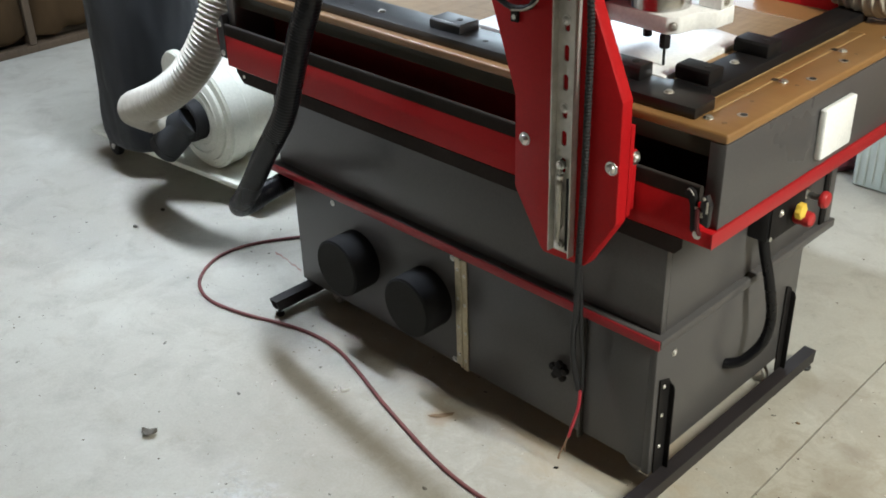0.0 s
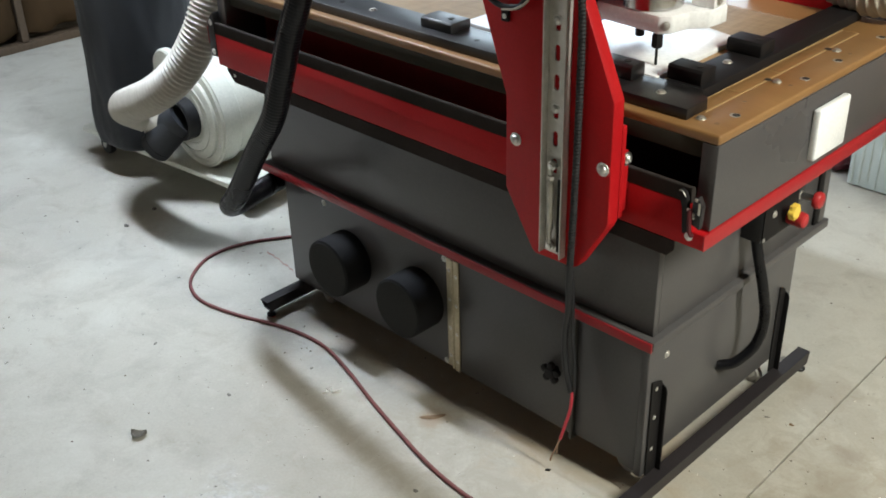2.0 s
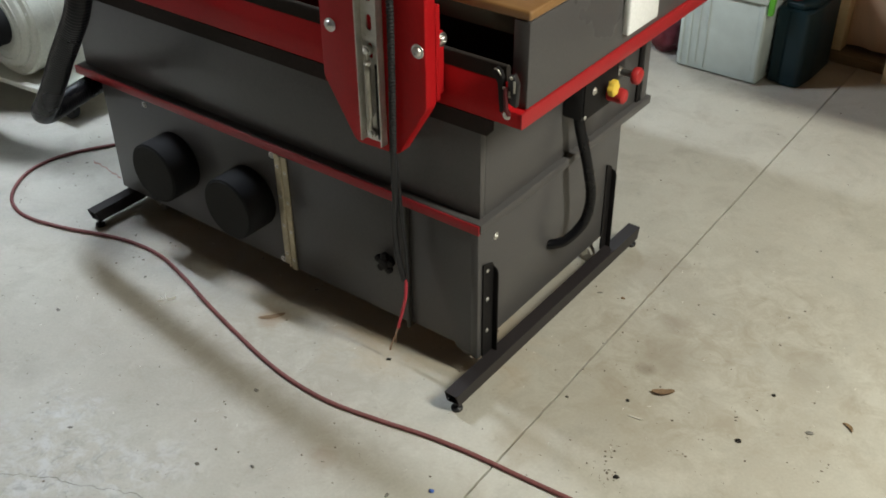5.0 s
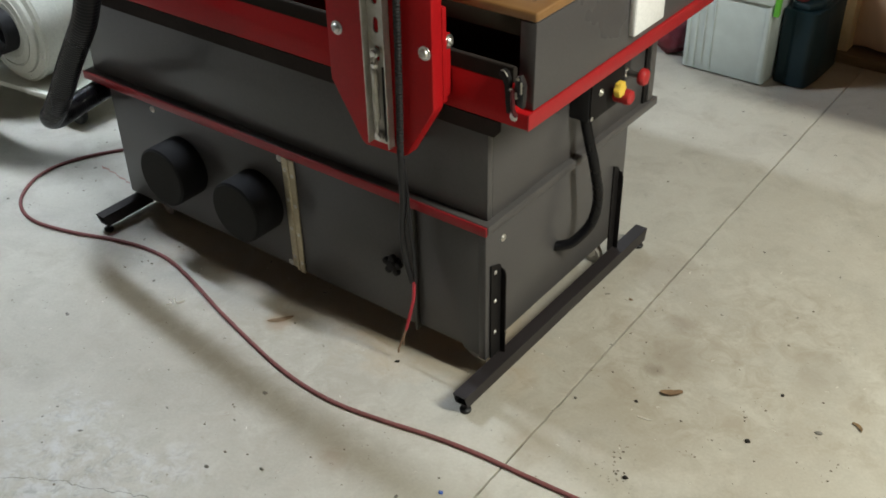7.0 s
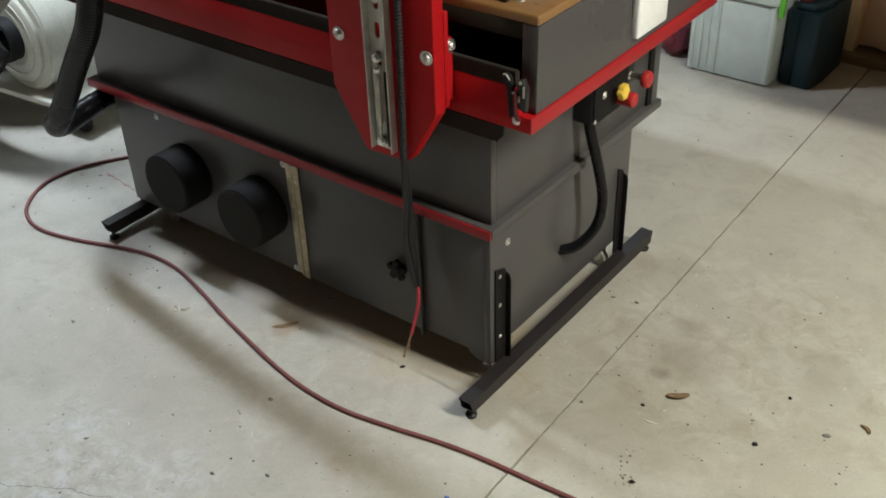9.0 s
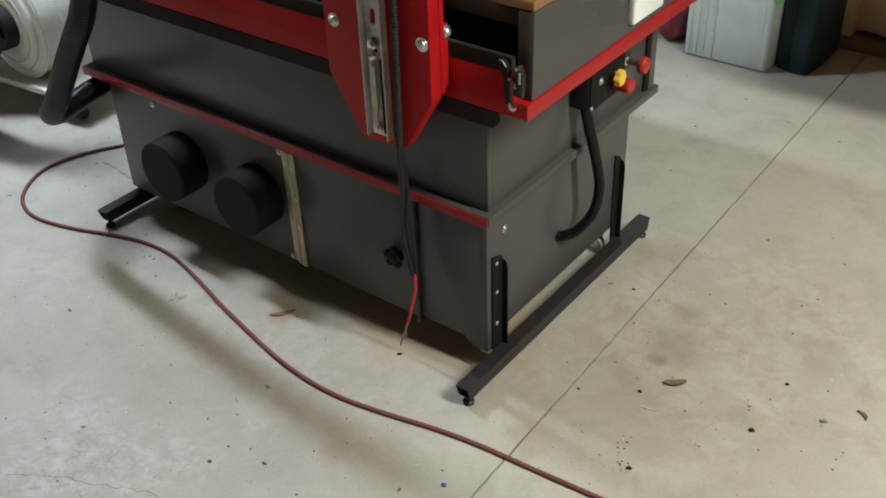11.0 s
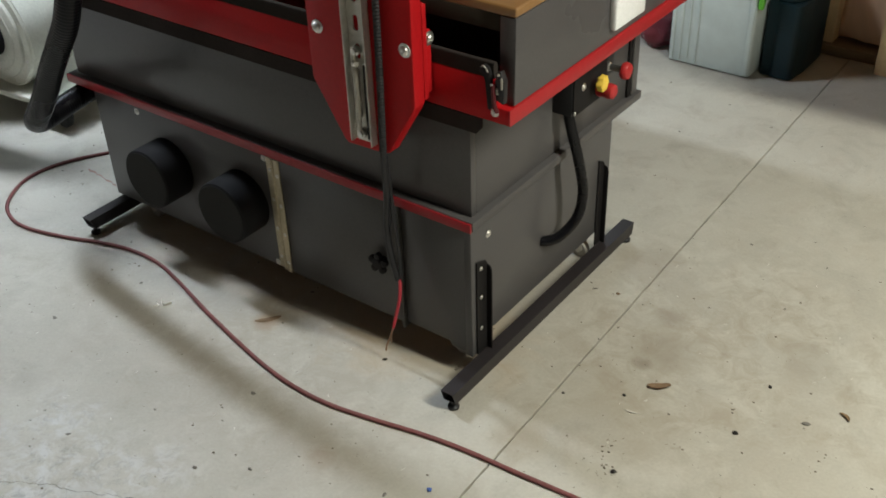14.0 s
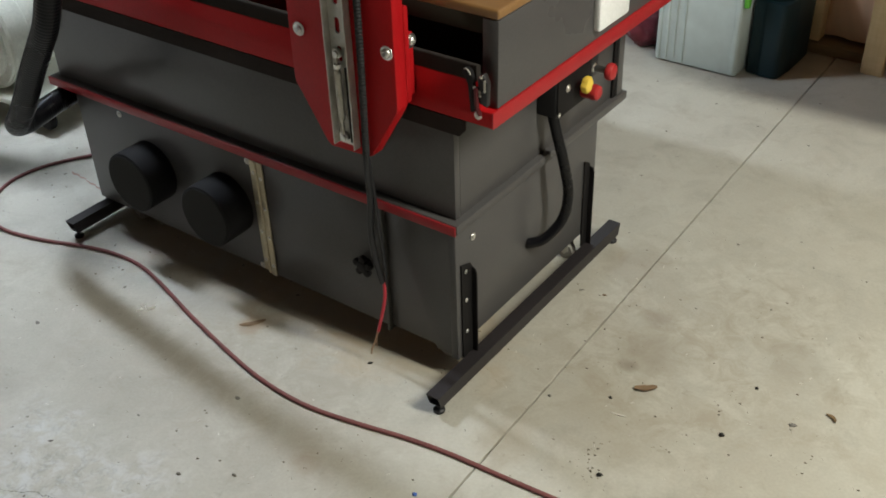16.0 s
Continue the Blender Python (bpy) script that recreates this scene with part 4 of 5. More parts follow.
part("cutter", lathe(bmesh.new(), [(0.0026, 0.9295), (0.0030, 0.931), (0.0030, 0.968)], (-0.186, 0.216, 0.0), "z", 10), black_paint, spn, "dark steel cutter")
part("clamp_knob", lathe(bmesh.new(), [(0.007, 0.980), (0.010, 0.982), (0.010, 0.999)], (-0.236, 0.224, 0.0), "z", 14), black_plastic, spn)
put("bolt", hex_bolt, pose(-0.168, 0.2135, 1.016, 90, 0, 40), spn)
part("mount_ear", a_box(-0.175, -0.119, 0.312, 0.362, 1.0362, 1.085, bev=0.004), hdpe, spn)
put("bolt", flat_bolt, pose(-0.119, 0.330, 1.052, *ENDWISE), spn)
part("carriage", a_box(-0.372, -0.346, 0.20, 0.42, 0.985, 1.36, bev=0.003), blue_cover, spn, "dark blue carriage plate")

# ---- on the table ----
sheet = solo("plastic_sheet", prism(bmesh.new(), [(-0.145, 0.160), (-0.150, 0.480), (-0.260, 0.505), (-0.700, 0.520), (-0.700, 0.175)], "z", 0.9172, 0.9285, 0.0015), hdpe, "white plastic sheet lying clamped on the table", "plastic sheet")
solo("spoil_board", prism(bmesh.new(), [(-0.140, 0.166), (-0.136, 0.470), (-0.250, 0.520), (-0.720, 0.532), (-0.720, 0.180)], "z", 0.9040, 0.9168, 0.0015), ply, "raw plywood spoil board under the plastic sheet", "spoil board")
fence_f = thing("fence_bar", (-0.6, 0.11, 0.905), "black anodised fence bar bolted along the table edge", "fence bar", "fence bars")
part("bar", prism(bmesh.new(), [(-1.48, 0.050), (-1.48, 0.160), (-0.175, 0.155), (-0.150, 0.157), (-0.125, 0.1645), (-0.036, 0.1645), (-0.022, 0.142), (-0.008, 0.135), (-0.003, 0.128), (-0.001, 0.056)], "z", 0.9055, 0.9275, 0.0015), anodised, fence_f)
for x in (-1.3, -0.937, -0.21, -0.089):
    put("bolt", flat_bolt, pose(x, 0.097, 0.9275, 0, 0, 90 * x), fence_f)
fence_e = thing("fence_bar", (-0.08, 0.45, 0.905), "black anodised fence bar bolted along the table edge", "fence bar", "fence bars")
part("bar", prism(bmesh.new(), [(-0.125, 0.165), (-0.112, 0.845), (-0.040, 0.845), (-0.035, 0.165)], "z", 0.9055, 0.9275, 0.0015), black_paint, fence_e)
put("bolt", flat_bolt, pose(-0.085, 0.329, 0.9275, 0, 0, 15), fence_e)
dimple = to_mesh("bolt_hole", lathe(bmesh.new(), [(0.0065, 0.0), (0.0068, 0.0005), (0.004, 0.0005)], (0, 0, 0), segs=12), crumb_black)
for x in (-0.582, -1.05):
    put("bolt_hole", dimple, pose(x, 0.094, 0.9276), fence_f)


def clamp_block(x0, x1, y0, y1, tall=0.030):
    c = thing("clamp_block", ((x0 + x1) / 2, (y0 + y1) / 2, 0.9275), "black stepped clamp block on the fence bar", "clamp", "clamp blocks")
    part("block", prism(bmesh.new(), [(y0, 0.9278), (y0, 0.9275 + tall - 0.005), (y0 + 0.005, 0.9275 + tall), (y1 - 0.004, 0.9275 + tall), (y1, 0.9275 + tall - 0.004), (y1, 0.9278)], "x", x0, x1, 0.0012), anodised if y0 < 0.12 else black_paint, c)
    put("screw_well", well, pose((x0 + x1) / 2 + 0.02, (y0 + y1) / 2, 0.9275 + tall), c)


clamp_block(-0.128, -0.048, 0.172, 0.225)
clamp_block(-0.128, -0.046, 0.392, 0.450)
clamp_block(-0.262, -0.169, 0.108, 0.154, 0.031)
clamp_block(-0.755, -0.655, 0.085, 0.150, 0.024)

solo("table_hose", sweep(bmesh.new(), [(-0.30, 1.00, 1.06), (-0.16, 0.90, 0.985), (-0.03, 0.86, 0.966), (0.09, 0.86, 1.005), (0.22, 0.89, 1.10)], 0.052, 0.0035, 26, 0.021, 0.0035), hose_shaded, "ribbed white dust hose across the table corner", "hose")

# ---- dust hoses on the floor side ----
hose1 = solo("dust_hose", sweep(bmesh.new(), [(-1.322, 0.500, 0.520), (-1.365, 0.430, 0.460), (-1.348, 0.279, 0.396), (-1.324, 0.108, 0.377), (-1.307, -0.041, 0.368), (-1.283, -0.141, 0.367), (-1.248, -0.191, 0.390), (-1.203, -0.204, 0.429), (-1.151, -0.206, 0.492), (-1.084, -0.206, 0.586), (-1.022, -0.206, 0.666), (-0.968, -0.206, 0.741), (-0.925, -0.196, 0.864), (-0.900, -0.186, 0.948), (-0.865, -0.176, 1.032), (-0.807, -0.146, 1.228), (-0.713, -0.083, 1.483), (-0.604, 0.034, 1.700), (-0.514, 0.194, 1.839), (-0.450, 0.400, 1.880)], lambda u: 0.0305 - 0.002 * u, 0.0020, 26, 0.0084, 0.0006), hose_black, "black ribbed dust hose looping down beside the table", "hose")
part("hose_cuff", sweep(bmesh.new(), [(-1.3135, 0.512, 0.530), (-1.340, 0.470, 0.492)], 0.034, 0.008, 26), rubber, hose1, "black rubber cuff")

# ---- dust collector ----
col = thing("dust_collector", (-2.3, 0.4, 0), "cream dust collector with a charcoal cloth bag on a wheeled base", "dust collector")
base = part("base_plate", prism(bmesh.new(), [(-2.760, 0.110), (-1.790, 0.208), (-1.810, 0.710), (-2.760, 0.640)], "z", 0.086, 0.106, 0.003), cream, col, "cream base plate")
for x, y in ((-2.655, 0.165), (-1.840, 0.250), (-2.66, 0.60), (-1.87, 0.65)):
    c = part("caster", a_box(x - 0.03, x + 0.03, y - 0.03, y + 0.03, 0.080, 0.0858, bev=0.002), galvanised, col, "swivel caster with a black wheel")
    for s in (-1, 1):
        part("fork", prism(bmesh.new(), [(x - 0.02, 0.080), (x + 0.02, 0.080), (x - 0.005, 0.030), (x - 0.022, 0.030)], "y", y + s * 0.017, y + s * 0.020), galvanised, c)
    part("wheel", lathe(bmesh.new(), [(0.012, -0.014), (0.034, -0.014), (0.0385, -0.009), (0.0385, 0.009), (0.034, 0.014), (0.012, 0.014)], (x - 0.014, y, 0.0388), "y", 26), rubber, c)
drum_c = (-2.095, -0.03, 0.298)
bm = lathe(bmesh.new(), [(0.080, 0.232), (0.150, 0.236), (0.158, 0.240), (0.160, 0.250), (0.186, 0.252), (0.1905, 0.258), (0.1905, 0.330), (0.186, 0.336), (0.176, 0.338), (0.176, 0.440), (0.170, 0.447), (0.080, 0.450)], drum_c, "y", 56)
drum = part("fan_housing", bm, cream, col, "round cream fan housing")
part("motor", lathe(bmesh.new(), [(0.075, 0.45), (0.088, 0.455), (0.088, 0.62), (0.075, 0.64), (0.04, 0.645)], drum_c, "y", 32), cream, col)
part("rim", lathe(bmesh.new(), [(0.1910, 0.258), (0.1955, 0.260), (0.1955, 0.268), (0.1910, 0.270)], drum_c, "y", 56), cream, drum)
for r in (0.098, 0.128):
    part("seam_ring", lathe(bmesh.new(), [(r - 0.004, 0.2365), (r - 0.0015, 0.2318), (r + 0.0015, 0.2318), (r + 0.004, 0.2365)], drum_c, "y", 56, close=False), cream, drum)
for k in range(8):
    a = radians(20 + 45 * k)
    put("screw", tiny_screw, pose(drum_c[0] + 0.173 * math.cos(a), 0.221, drum_c[2] + 0.173 * math.sin(a), *FRONT), drum)
part("inlet_collar", lathe(bmesh.new(), [(0.070, 0.232), (0.074, 0.228), (0.074, 0.185), (0.068, 0.180), (0.060, 0.182), (0.058, 0.23)], (-2.083, -0.025, 0.300), "y", 36), rubber, col, "black rubber inlet collar")
# outlet scroll towards the bag
part("outlet_scroll", prism(bmesh.new(), [(-2.10, 0.340), (-2.10, 0.450), (-2.20, 0.480), (-2.28, 0.460), (-2.29, 0.390), (-2.24, 0.330)], "y", 0.25, 0.42, 0.008), cream, col)
part("outlet_ring", lathe(bmesh.new(), [(0.062, 0.0), (0.080, 0.002), (0.086, 0.010), (0.086, 0.030), (0.080, 0.038), (0.062, 0.04)], (-2.222, 0.252, 0.425), "y", 40, -1), cream, col, "cream outlet ring")


def bag_mesh():
    bm = bmesh.new()
    rings, n, m = [], 96, 72
    for k in range(m + 1):
        v = k / m
        z = 0.112 + v * 1.30
        r0 = 0.206 - 0.020 * v
        r0 *= min(1.0, 0.94 + 1.5 * v)
        ring = []
        for i in range(n):
            a = 2 * math.pi * i / n
            p = Vector((math.cos(a), math.sin(a), 0))
            r = r0 * (1 + 0.06 * noise.noise((p.x * 1.7, p.y * 1.7, z * 2.2)) + 0.035 * noise.noise((p.x * 5 + z * 2, p.y * 5, z * 5.0)) + 0.014 * noise.noise((p.x * 13, p.y * 13 + z * 6, z * 9.0)))
            ring.append(bm.verts.new((-2.485 + p.x * r, 0.275 + p.y * r, z)))
        rings.append(ring)
    for p, q in zip(rings, rings[1:]):
        for i in range(n):
            bm.faces.new((p[i], p[(i + 1) % n], q[(i + 1) % n], q[i]))
    bm.faces.new(rings[0][::-1])
    bm.faces.new(rings[-1])
    return bm


part("bag", bag_mesh(), cloth, col, "sagging charcoal cloth dust bag", 80)

# white hose with its black Y-piece into the fan inlet
wh = solo("dust_hose", sweep(bmesh.new(), [(-1.70, 0.30, 1.02), (-1.735, 0.17, 0.84), (-1.745, 0.13, 0.762), (-1.757, 0.10, 0.694), (-1.790, 0.066, 0.616), (-1.843, 0.03, 0.545), (-1.93, 0.0, 0.48), (-2.056, -0.003, 0.420), (-2.17, 0.02, 0.370), (-2.235, 0.075, 0.322), (-2.23, 0.135, 0.280), (-2.17, 0.165, 0.265)], 0.0570, 0.0024, 30, 0.0152, 0.0038), hose_white, "ribbed white dust hose curling down to the collector", "hose")
part("hose_cuff", sweep(bmesh.new(), [(-2.215, 0.150, 0.2715), (-2.19, 0.158, 0.268), (-2.165, 0.166, 0.2645)], 0.0625, 0.01, 30), hose_white, wh, "smooth pale hose cuff")
yp = thing("hose_connector", (-2.15, 0.1, 0.2), "black plastic Y connector at the collector inlet", "hose connector")
part("branch", sweep(bmesh.new(), [(-2.195, 0.155, 0.262), (-2.15, 0.165, 0.270), (-2.10, 0.170, 0.285), (-2.085, 0.180, 0.298)], 0.0575, 0.01, 28), dull_rubber, yp)
part("branch", sweep(bmesh.new(), [(-2.105, 0.160, 0.275), (-2.140, 0.136, 0.232), (-2.172, 0.114, 0.198)], lambda u: 0.050 + 0.007 * u, 0.01, 28), dull_rubber, yp)
part("end_cap", sweep(bmesh.new(), [(-2.169, 0.116, 0.201), (-2.184, 0.105, 0.184)], 0.0585, 0.008, 28), dull_rubber, yp, "dark grey end cap")

# ---- red air line across the floor ----
air = solo("air_hose", sweep(bmesh.new(), [(x, y, 0.0052) for x, y in ((-1.1, 0.75), (-1.4, 0.46), (-1.579, 0.204), (-1.64, 0.1), (-1.664, 0.01), (-1.65, -0.075), (-1.59, -0.16), (-1.517, -0.203), (-1.43, -0.214), (-1.307, -0.187), (-1.183, -0.143), (-1.08, -0.118), (-0.972, -0.116), (-0.85, -0.144), (-0.7, -0.189), (-0.558, -0.226), (-0.433, -0.255), (-0.32, -0.27), (-0.213, -0.269), (-0.096, -0.249), (0.015, -0.225), (0.127, -0.209), (0.295, -0.197), (0.6, -0.17), (1.0, -0.12))], 0.0052, 0.012, 14), air_hose, "dusty red rubber air hose snaking over the floor", "hose")
part("end_fitting", sweep(bmesh.new(), [(-1.16, 0.69, 0.0085), (-1.10, 0.75, 0.0085), (-1.06, 0.79, 0.0085)], 0.0082, 0.006, 14), zinc, air, "steel hose fitting")

# ---- along the north wall ----
crate = thing("storage_tub", (-0.25, 1.95, 0), "pale grey ribbed plastic storage tub with a lid", "storage tub")
bm = bmesh.new()
prism(bm, [(-0.402, 1.810), (-0.106, 1.810), (-0.100, 1.818), (-0.092, 2.09), (-0.410, 2.09), (-0.408, 1.816)], "z", 0.006, 0.300, 0.005)
part("body", bm, pale_plastic, crate)
for x, w in ((-0.400, 0.012), (-0.374, 0.014), (-0.340, 0.008), (-0.306, 0.006), (-0.124, 0.018)):
    part("rib", a_box(x, x + w, 1.8045, 1.8102, 0.012 if w != 0.008 else 0.03, 0.296, bev=0.002), pale_plastic, crate)
part("lid", prism(bmesh.new(), [(-0.412, 1.800), (-0.096, 1.800), (-0.084, 2.10), (-0.420, 2.10)], "z", 0.301, 0.345, 0.008, 3), pale_plastic, crate)
part("lid_rim", a_box(-0.405, -0.10, 1.7965, 1.8002, 0.300, 0.322, bev=0.0015), pale_plastic, crate)
part("latch", prism(bmesh.new(), [(1.803, 0.262), (1.820, 0.268), (1.826, 0.325), (1.815, 0.345), (1.803, 0.338)], "x", -0.098, -0.079, 0.003), green_paint, crate, "lime green latch")

can = thing("fuel_can", (-0.03, 2.0, 0), "dark teal plastic jerry can with a handle", "jerry can")
part("body", prism(bmesh.new(), [(-0.090, 1.884), (-0.082, 1.872), (-0.045, 1.869), (-0.040, 1.864), (0.014, 1.864), (0.026, 1.871), (0.031, 1.884), (0.042, 1.960), (0.044, 2.125), (0.020, 2.155), (-0.090, 2.155)], "z", 0.004, 0.275, 0.007, 2), teal_plastic, can)
part("shoulder", prism(bmesh.new(), [(-0.070, 1.885), (-0.005, 1.880), (0.030, 1.935), (0.030, 2.145), (-0.070, 2.155)], "z", 0.272, 0.300, 0.010, 3), teal_plastic, can)
part("handle", sweep(bmesh.new(), [(-0.02, 1.925, 0.292), (-0.02, 1.930, 0.318), (-0.02, 1.955, 0.332), (-0.02, 2.00, 0.336), (-0.02, 2.04, 0.336)], 0.013, 0.008, 14), teal_plastic, can)
part("rear_hump", prism(bmesh.new(), [(0.002, 2.02), (0.022, 2.00), (0.034, 2.03), (0.034, 2.145), (0.002, 2.155)], "z", 0.298, 0.352, 0.010, 3), teal_plastic, can)
part("filler_cap", lathe(bmesh.new(), [(0.022, 0.298), (0.024, 0.301), (0.024, 0.316), (0.020, 0.319)], (-0.045, 1.915, 0.0), "z", 20), cap_red, can, "dark red filler cap")

ragbag = bmesh.new()
bmesh.ops.create_icosphere(ragbag, subdivisions=4, radius=1.0)
for v in ragbag.verts:
    n = 1 + 0.28 * noise.noise(v.co * 2.1) + 0.10 * noise.noise(v.co * 6)
    v.co = Vector((-0.50 + v.co.x * 0.085 * n, 1.95 + v.co.y * 0.10 * n, max(0.001, 0.062 + v.co.z * 0.068 * n)))
solo("cloth_bag", ragbag, maroon_cloth, "crumpled maroon cloth bag on the floor", "bag", smooth=80)

sack = thing("tool_bag", (-0.19, 1.95, 0.345), "lumpy black tool bag lying on the tub lid", "tool bag")
lump = bmesh.new()
bmesh.ops.create_icosphere(lump, subdivisions=4, radius=1.0)
for v in lump.verts:
    n = 1 + 0.22 * noise.noise(v.co * 1.9 + Vector((3, 0, 0))) + 0.12 * noise.noise(v.co * 5.5)
    v.co = Vector((-0.200 + v.co.x * 0.120 * n, 1.965 + v.co.y * 0.115 * n, max(0.3455, 0.425 + v.co.z * 0.105 * n)))
part("body", lump, tool_cloth, sack, "", 80)
rng = random.Random(4)
for k in range(3):
    a0, r = 1.9 * k, 0.055 + 0.015 * k
    pts = [(-0.185 + 0.03 * k - 0.04 + r * math.cos(a), 1.842 + 0.02 * math.sin(2 * a), 0.395 + 0.02 * k + r * 0.7 * math.sin(a)) for a in [a0 + 0.5 * q for q in range(9)]]
    part("strap", sweep(bmesh.new(), pts, 0.007, 0.01, 10), black_plastic, sack, "black webbing loop")
part("buckle", lathe(bmesh.new(), [(0.008, 0.0), (0.014, 0.002), (0.014, 0.010), (0.008, 0.012)], (-0.160, 1.835, 0.385), "y", 18, -1), galvanised, sack, "dull steel ring buckle")
wad = bmesh.new()
bmesh.ops.create_icosphere(wad, subdivisions=4, radius=1.0)
for v in wad.verts:
    n = 1 + 0.30 * noise.noise(v.co * 2.3) + 0.16 * noise.noise(v.co * 7)
    v.co = Vector((-0.045 + v.co.x * 0.042 * n, 2.070 + v.co.y * 0.075 * n, max(0.3005, 0.345 + v.co.z * 0.050 * n)))
solo("paper_sack", wad, paper_bag, "crumpled greyish paper sack on the jerry can", "sack", smooth=80)
# one dark brown sheet before the studs, behind the tub
solo("panel_board", a_box(-0.75, 0.020, 2.160, 2.1785, 0.040, 1.25, bev=0.002), dark_wood, "dark brown board against the wall", "board")

# out of view, added to cast the shade edge on the floor here
shade_bench = thing("workbench", (1.5, 1.8, 0), "unseen pine workbench added to shade the floor by the wall", "workbench")
part("shade_worktop", a_box(0.50, 3.0, 1.19, 2.17, 0.86, 0.90, bev=0.003), ply, shade_bench)
solo("timber_post", a_box(0.246, 0.321, 2.085, 2.125, 0.0, 1.9, bev=0.003), pine, "pale pine post standing before the insulated wall", "post")
for x, y in ((0.82, 2.10), (1.6, 1.35), (2.9, 1.35), (2.9, 2.10)):
    part("leg", a_box(x, x + 0.075, y, y + 0.04, 0.0, 0.859, bev=0.003), pine, shade_bench)

# ---- litter on the floor ----


def clod(name, x, y, sx, sy, sz, material, label, seed, turn=0):
    bm = bmesh.new()
    bmesh.ops.create_icosphere(bm, subdivisions=2, radius=1.0)
    for v in bm.verts:
        n = 1 + 0.45 * noise.noise(v.co * 1.6 + Vector((seed, 0, 0)))
        v.co = Vector((v.co.x * sx * n, v.co.y * sy * n, max(0.0, sz * 0.7 + v.co.z * sz * n)))
    ob = solo(name, bm, material, label, "litter", smooth=70)
    ob.matrix_world = pose(x, y, 0.0004, 0, 0, turn)
    return ob


def curl(name, x, y, length, width, lift, material, label, turn, bend=0.3):
    """A thin curled leaf or shaving with two faces."""
    bm = bmesh.new()
    n, m = 10, 4
    for s in (0, 0.0009):
        g = []
        for i in range(n + 1):
            u = 2 * i / n - 1
            row = []
            for k in range(m + 1):
                w = 2 * k / m - 1
                half = width * math.sqrt(max(0.03, 1 - u * u)) * (1 + 0.2 * noise.noise((u * 3, w, length * 90)))
                row.append(bm.verts.new((u * length, w * half + bend * length * u * u, 0.001 + s + lift * (abs(w) ** 1.5 * 0.8 + 0.3 * u * u))))
            g.append(row)
        for i in range(n):
            for k in range(m):
                bm.faces.new((g[i][k], g[i + 1][k], g[i + 1][k + 1], g[i][k + 1]))
    ob = solo(name, bm, material, label, "litter", smooth=70)
    ob.matrix_world = pose(x, y, 0, 0, 0, turn)
    return ob


curl("dry_leaf", 0.372, 0.206, 0.026, 0.009, 0.006, leaf_brown, "curled brown dry leaf on the concrete", 36, 0.1)
curl("dry_leaf", -1.030, -0.682, 0.020, 0.013, 0.012, leaf_mid, "crumpled grey leaf scrap on the concrete", 40, 0.5)
curl("dry_leaf", -0.545, -0.122, 0.034, 0.008, 0.0008, leaf_brown, "flattened tan leaf on the concrete", 52, 0.15)
curl("plastic_shaving", -0.812, -0.232, 0.016, 0.0034, 0.006, chip_pale, "curled white plastic shaving", 10, 0.9)
curl("plastic_shaving", -0.822, -0.240, 0.012, 0.0034, 0.005, chip_pale, "curled white plastic shaving", 120, 0.9)
curl("plastic_shaving", 0.360, 0.099, 0.017, 0.0016, 0.001, chip_pale, "straight white plastic shaving", 12, 0.05)
curl("wood_shaving", 0.750, 0.349, 0.015, 0.004, 0.004, straw, "curled straw-coloured wood shaving", 150, 0.4)
clod("crumb", 0.572, 0.166, 0.0062, 0.0050, 0.0042, crumb_black, "black crumb on the concrete", 1, 20)
clod("crumb", 0.412, -0.081, 0.0062, 0.0046, 0.0038, crumb_black, "black crumb on the concrete", 2, 30)
clod("crumb", 0.577, 0.348, 0.0045, 0.0035, 0.003, crumb_black, "black crumb on the concrete", 3)
clod("crumb", 0.319, 0.137, 0.0045, 0.003, 0.003, crumb_black, "black crumb on the concrete", 4)
clod("crumb", -0.206, -0.074, 0.006, 0.003, 0.003, crumb_black, "black crumb on the concrete", 5, 40)
clod("crumb", 0.202, 0.067, 0.0042, 0.003, 0.0025, leaf_mid, "grey crumb on the concrete", 6)
clod("crumb", 0.686, 0.281, 0.0085, 0.0055, 0.002, leaf_mid, "grey flake on the concrete", 7, 30)
clod("crumb", 0.127, -0.339, 0.006, 0.0045, 0.003, blue_scrap, "small blue scrap on the concrete", 8)
clod("crumb", 0.125, 0.465, 0.006, 0.004, 0.002, leaf_brown, "brown flake on the concrete", 9)
clod("crumb", -2.06, -0.116, 0.012, 0.008, 0.004, leaf_grey, "grey flake on the concrete", 10)
clod("crumb", -2.10, 0.017, 0.010, 0.007, 0.005, leaf_grey, "grey flake on the concrete", 11)
clod("crumb", -0.319, -0.575, 0.0055, 0.004, 0.003, leaf_mid, "grey crumb on the concrete", 12)
clod("crumb", -0.219, -0.511, 0.005, 0.0035, 0.003, leaf_mid, "grey crumb on the concrete", 13)

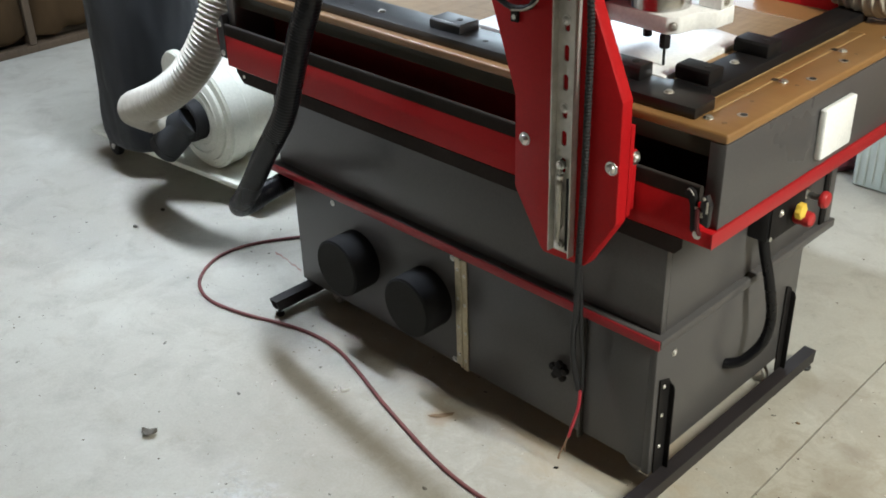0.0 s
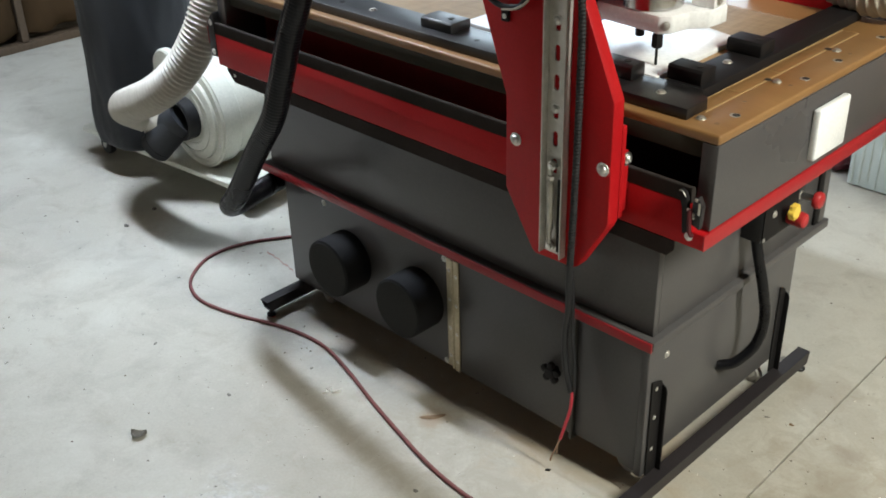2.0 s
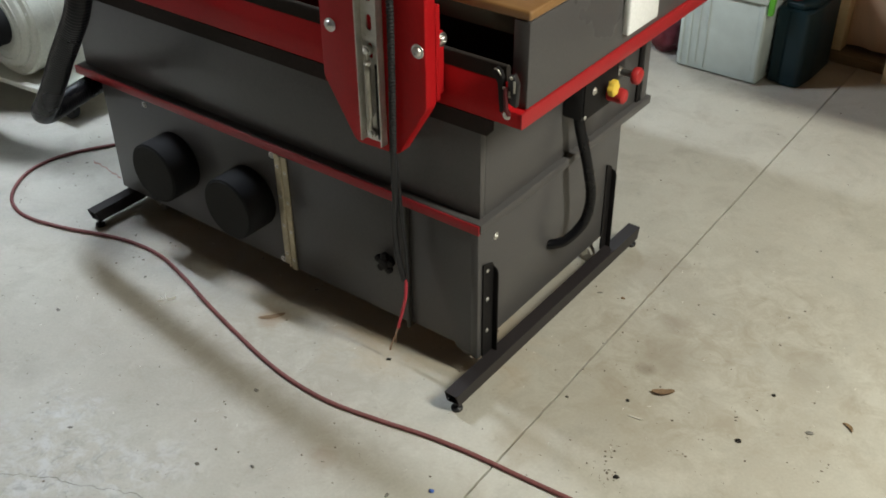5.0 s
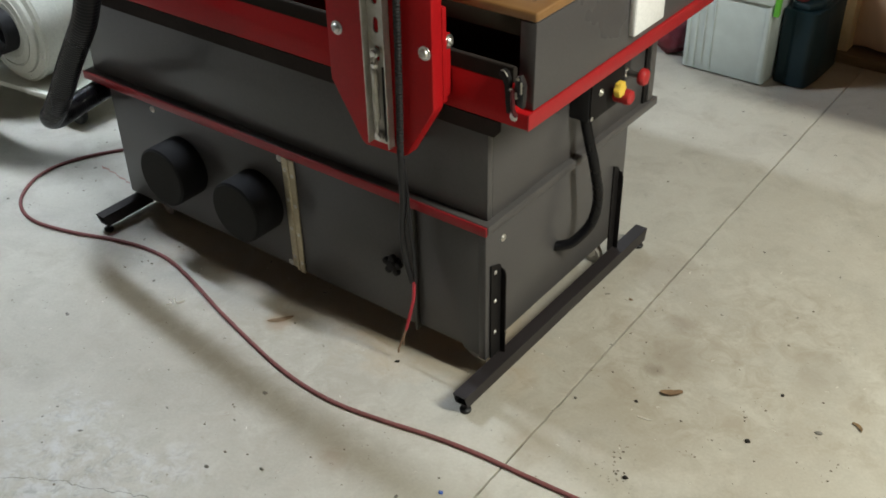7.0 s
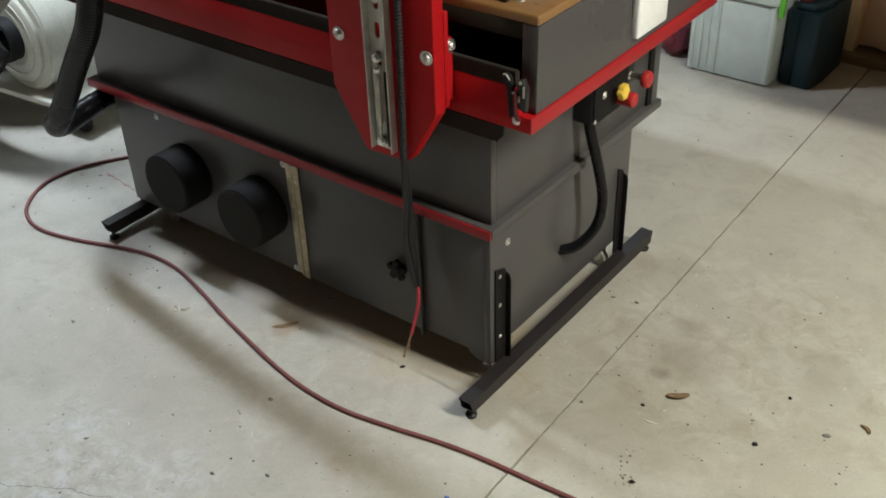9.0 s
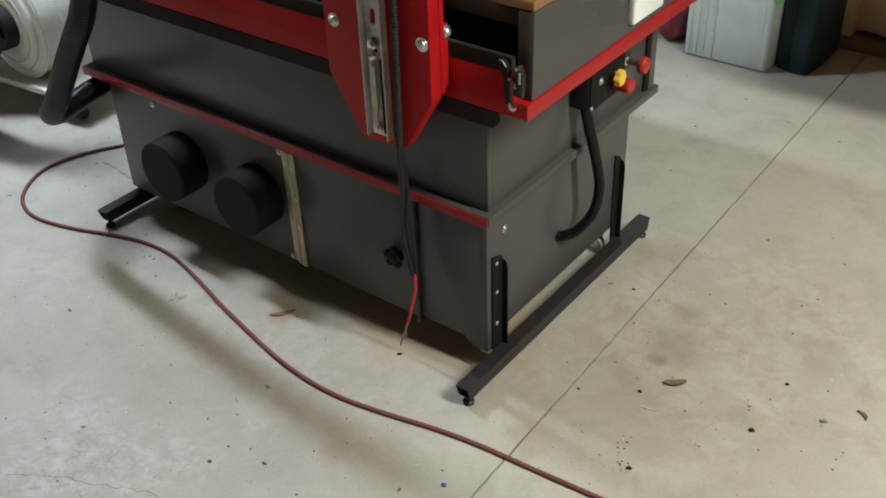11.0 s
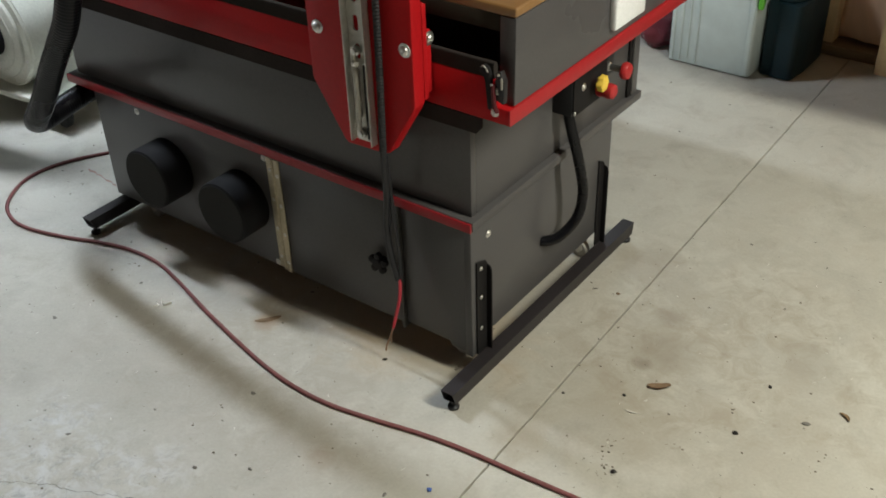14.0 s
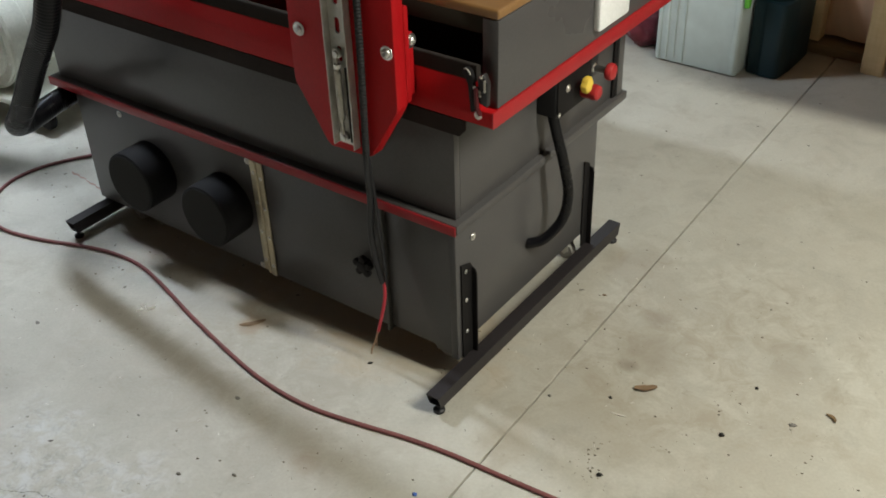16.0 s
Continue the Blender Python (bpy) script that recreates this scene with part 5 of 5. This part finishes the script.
bm = bmesh.new()
rng = random.Random(11)
for k in range(900):
    if k < 520:
        x, y = rng.uniform(-1.9, 1.0), rng.uniform(-1.0, 0.9)
    else:
        x, y = rng.uniform(-3.6, 1.6), rng.uniform(-1.4, 2.0)
    s = 0.0009 + 0.0030 * rng.random() ** 3
    bottom = [bm.verts.new((x + s * math.cos(a + s * 900), y + s * rng.uniform(0.5, 1) * math.sin(a + s * 900), 0.0003)) for a in (0, 1.3, 2.5, 3.8, 5.0)]
    top = bm.verts.new((x + s * 0.2, y, s * 0.7))
    for i in range(5):
        bm.faces.new((bottom[i], bottom[(i + 1) % 5], top))
for cx, cy, r, n in ((0.375, -0.020, 0.030, 12), (0.385, -0.085, 0.055, 30), (0.49, 0.06, 0.06, 9), (0.55, 0.28, 0.05, 10), (0.30, 0.25, 0.08, 14), (0.72, 0.19, 0.05, 10), (-0.1, -0.42, 0.15, 18)):
    for k in range(n):
        x, y = cx + rng.gauss(0, r * 0.5), cy + rng.gauss(0, r * 0.5)
        s = 0.0010 + 0.0026 * rng.random() ** 2
        bottom = [bm.verts.new((x + s * math.cos(a), y + s * rng.uniform(0.5, 1) * math.sin(a), 0.0003)) for a in (0, 1.3, 2.5, 3.8, 5.0)]
        top = bm.verts.new((x + s * 0.2, y, s * 0.6))
        for i in range(5):
            bm.faces.new((bottom[i], bottom[(i + 1) % 5], top))
solo("floor_grit", bm, grit_brown, "fine brown grit scattered on the concrete", "grit", kind="stuff", smooth=None)
bm = bmesh.new()
for k in range(130):
    x, y = rng.uniform(-1.2, 1.0), rng.uniform(-0.8, 0.8)
    s, a = rng.uniform(0.002, 0.005), rng.uniform(0, 6.28)
    d, w = Vector((math.cos(a), math.sin(a), 0)) * s, Vector((-math.sin(a), math.cos(a), 0)) * 0.0009
    p = Vector((x, y, 0.0006))
    v = [bm.verts.new(q) for q in (p - d - w, p + d - w, p + d + w, p - d + w, p - d * 0.8 + Vector((0, 0, 0.001)), p + d * 0.8 + Vector((0, 0, 0.001)))]
    for f in ((0, 1, 5, 4), (1, 2, 5), (2, 3, 4, 5), (3, 0, 4)):
        bm.faces.new([v[i] for i in f])
solo("floor_shavings", bm, chip_pale, "tiny pale shavings scattered on the concrete", "shavings", kind="stuff", smooth=None)
bm = bmesh.new()
rng = random.Random(23)
for k in range(170):
    x, y = (rng.uniform(-3.4, -0.3), rng.uniform(-1.3, 0.1)) if k < 110 else (rng.uniform(-0.4, 1.3), rng.uniform(-0.7, 1.7))
    s, turn = 0.0026 + 0.0085 * rng.random() ** 2, rng.uniform(0, 6.28)
    rim = []
    for i in range(7):
        a, r = 2 * math.pi * i / 7, s * rng.uniform(0.45, 1.1)
        u, v = r * math.cos(a), 0.55 * r * math.sin(a)
        rim.append(bm.verts.new((x + u * math.cos(turn) - v * math.sin(turn), y + u * math.sin(turn) + v * math.cos(turn), 0.0003)))
    tip = bm.verts.new((x, y, 0.0012 + 0.15 * s))
    for i in range(7):
        bm.faces.new((rim[i], rim[(i + 1) % 7], tip))
solo("floor_flakes", bm, leaf_mid, "flat grey dirt flakes trodden onto the concrete", "flakes", kind="stuff", smooth=None)
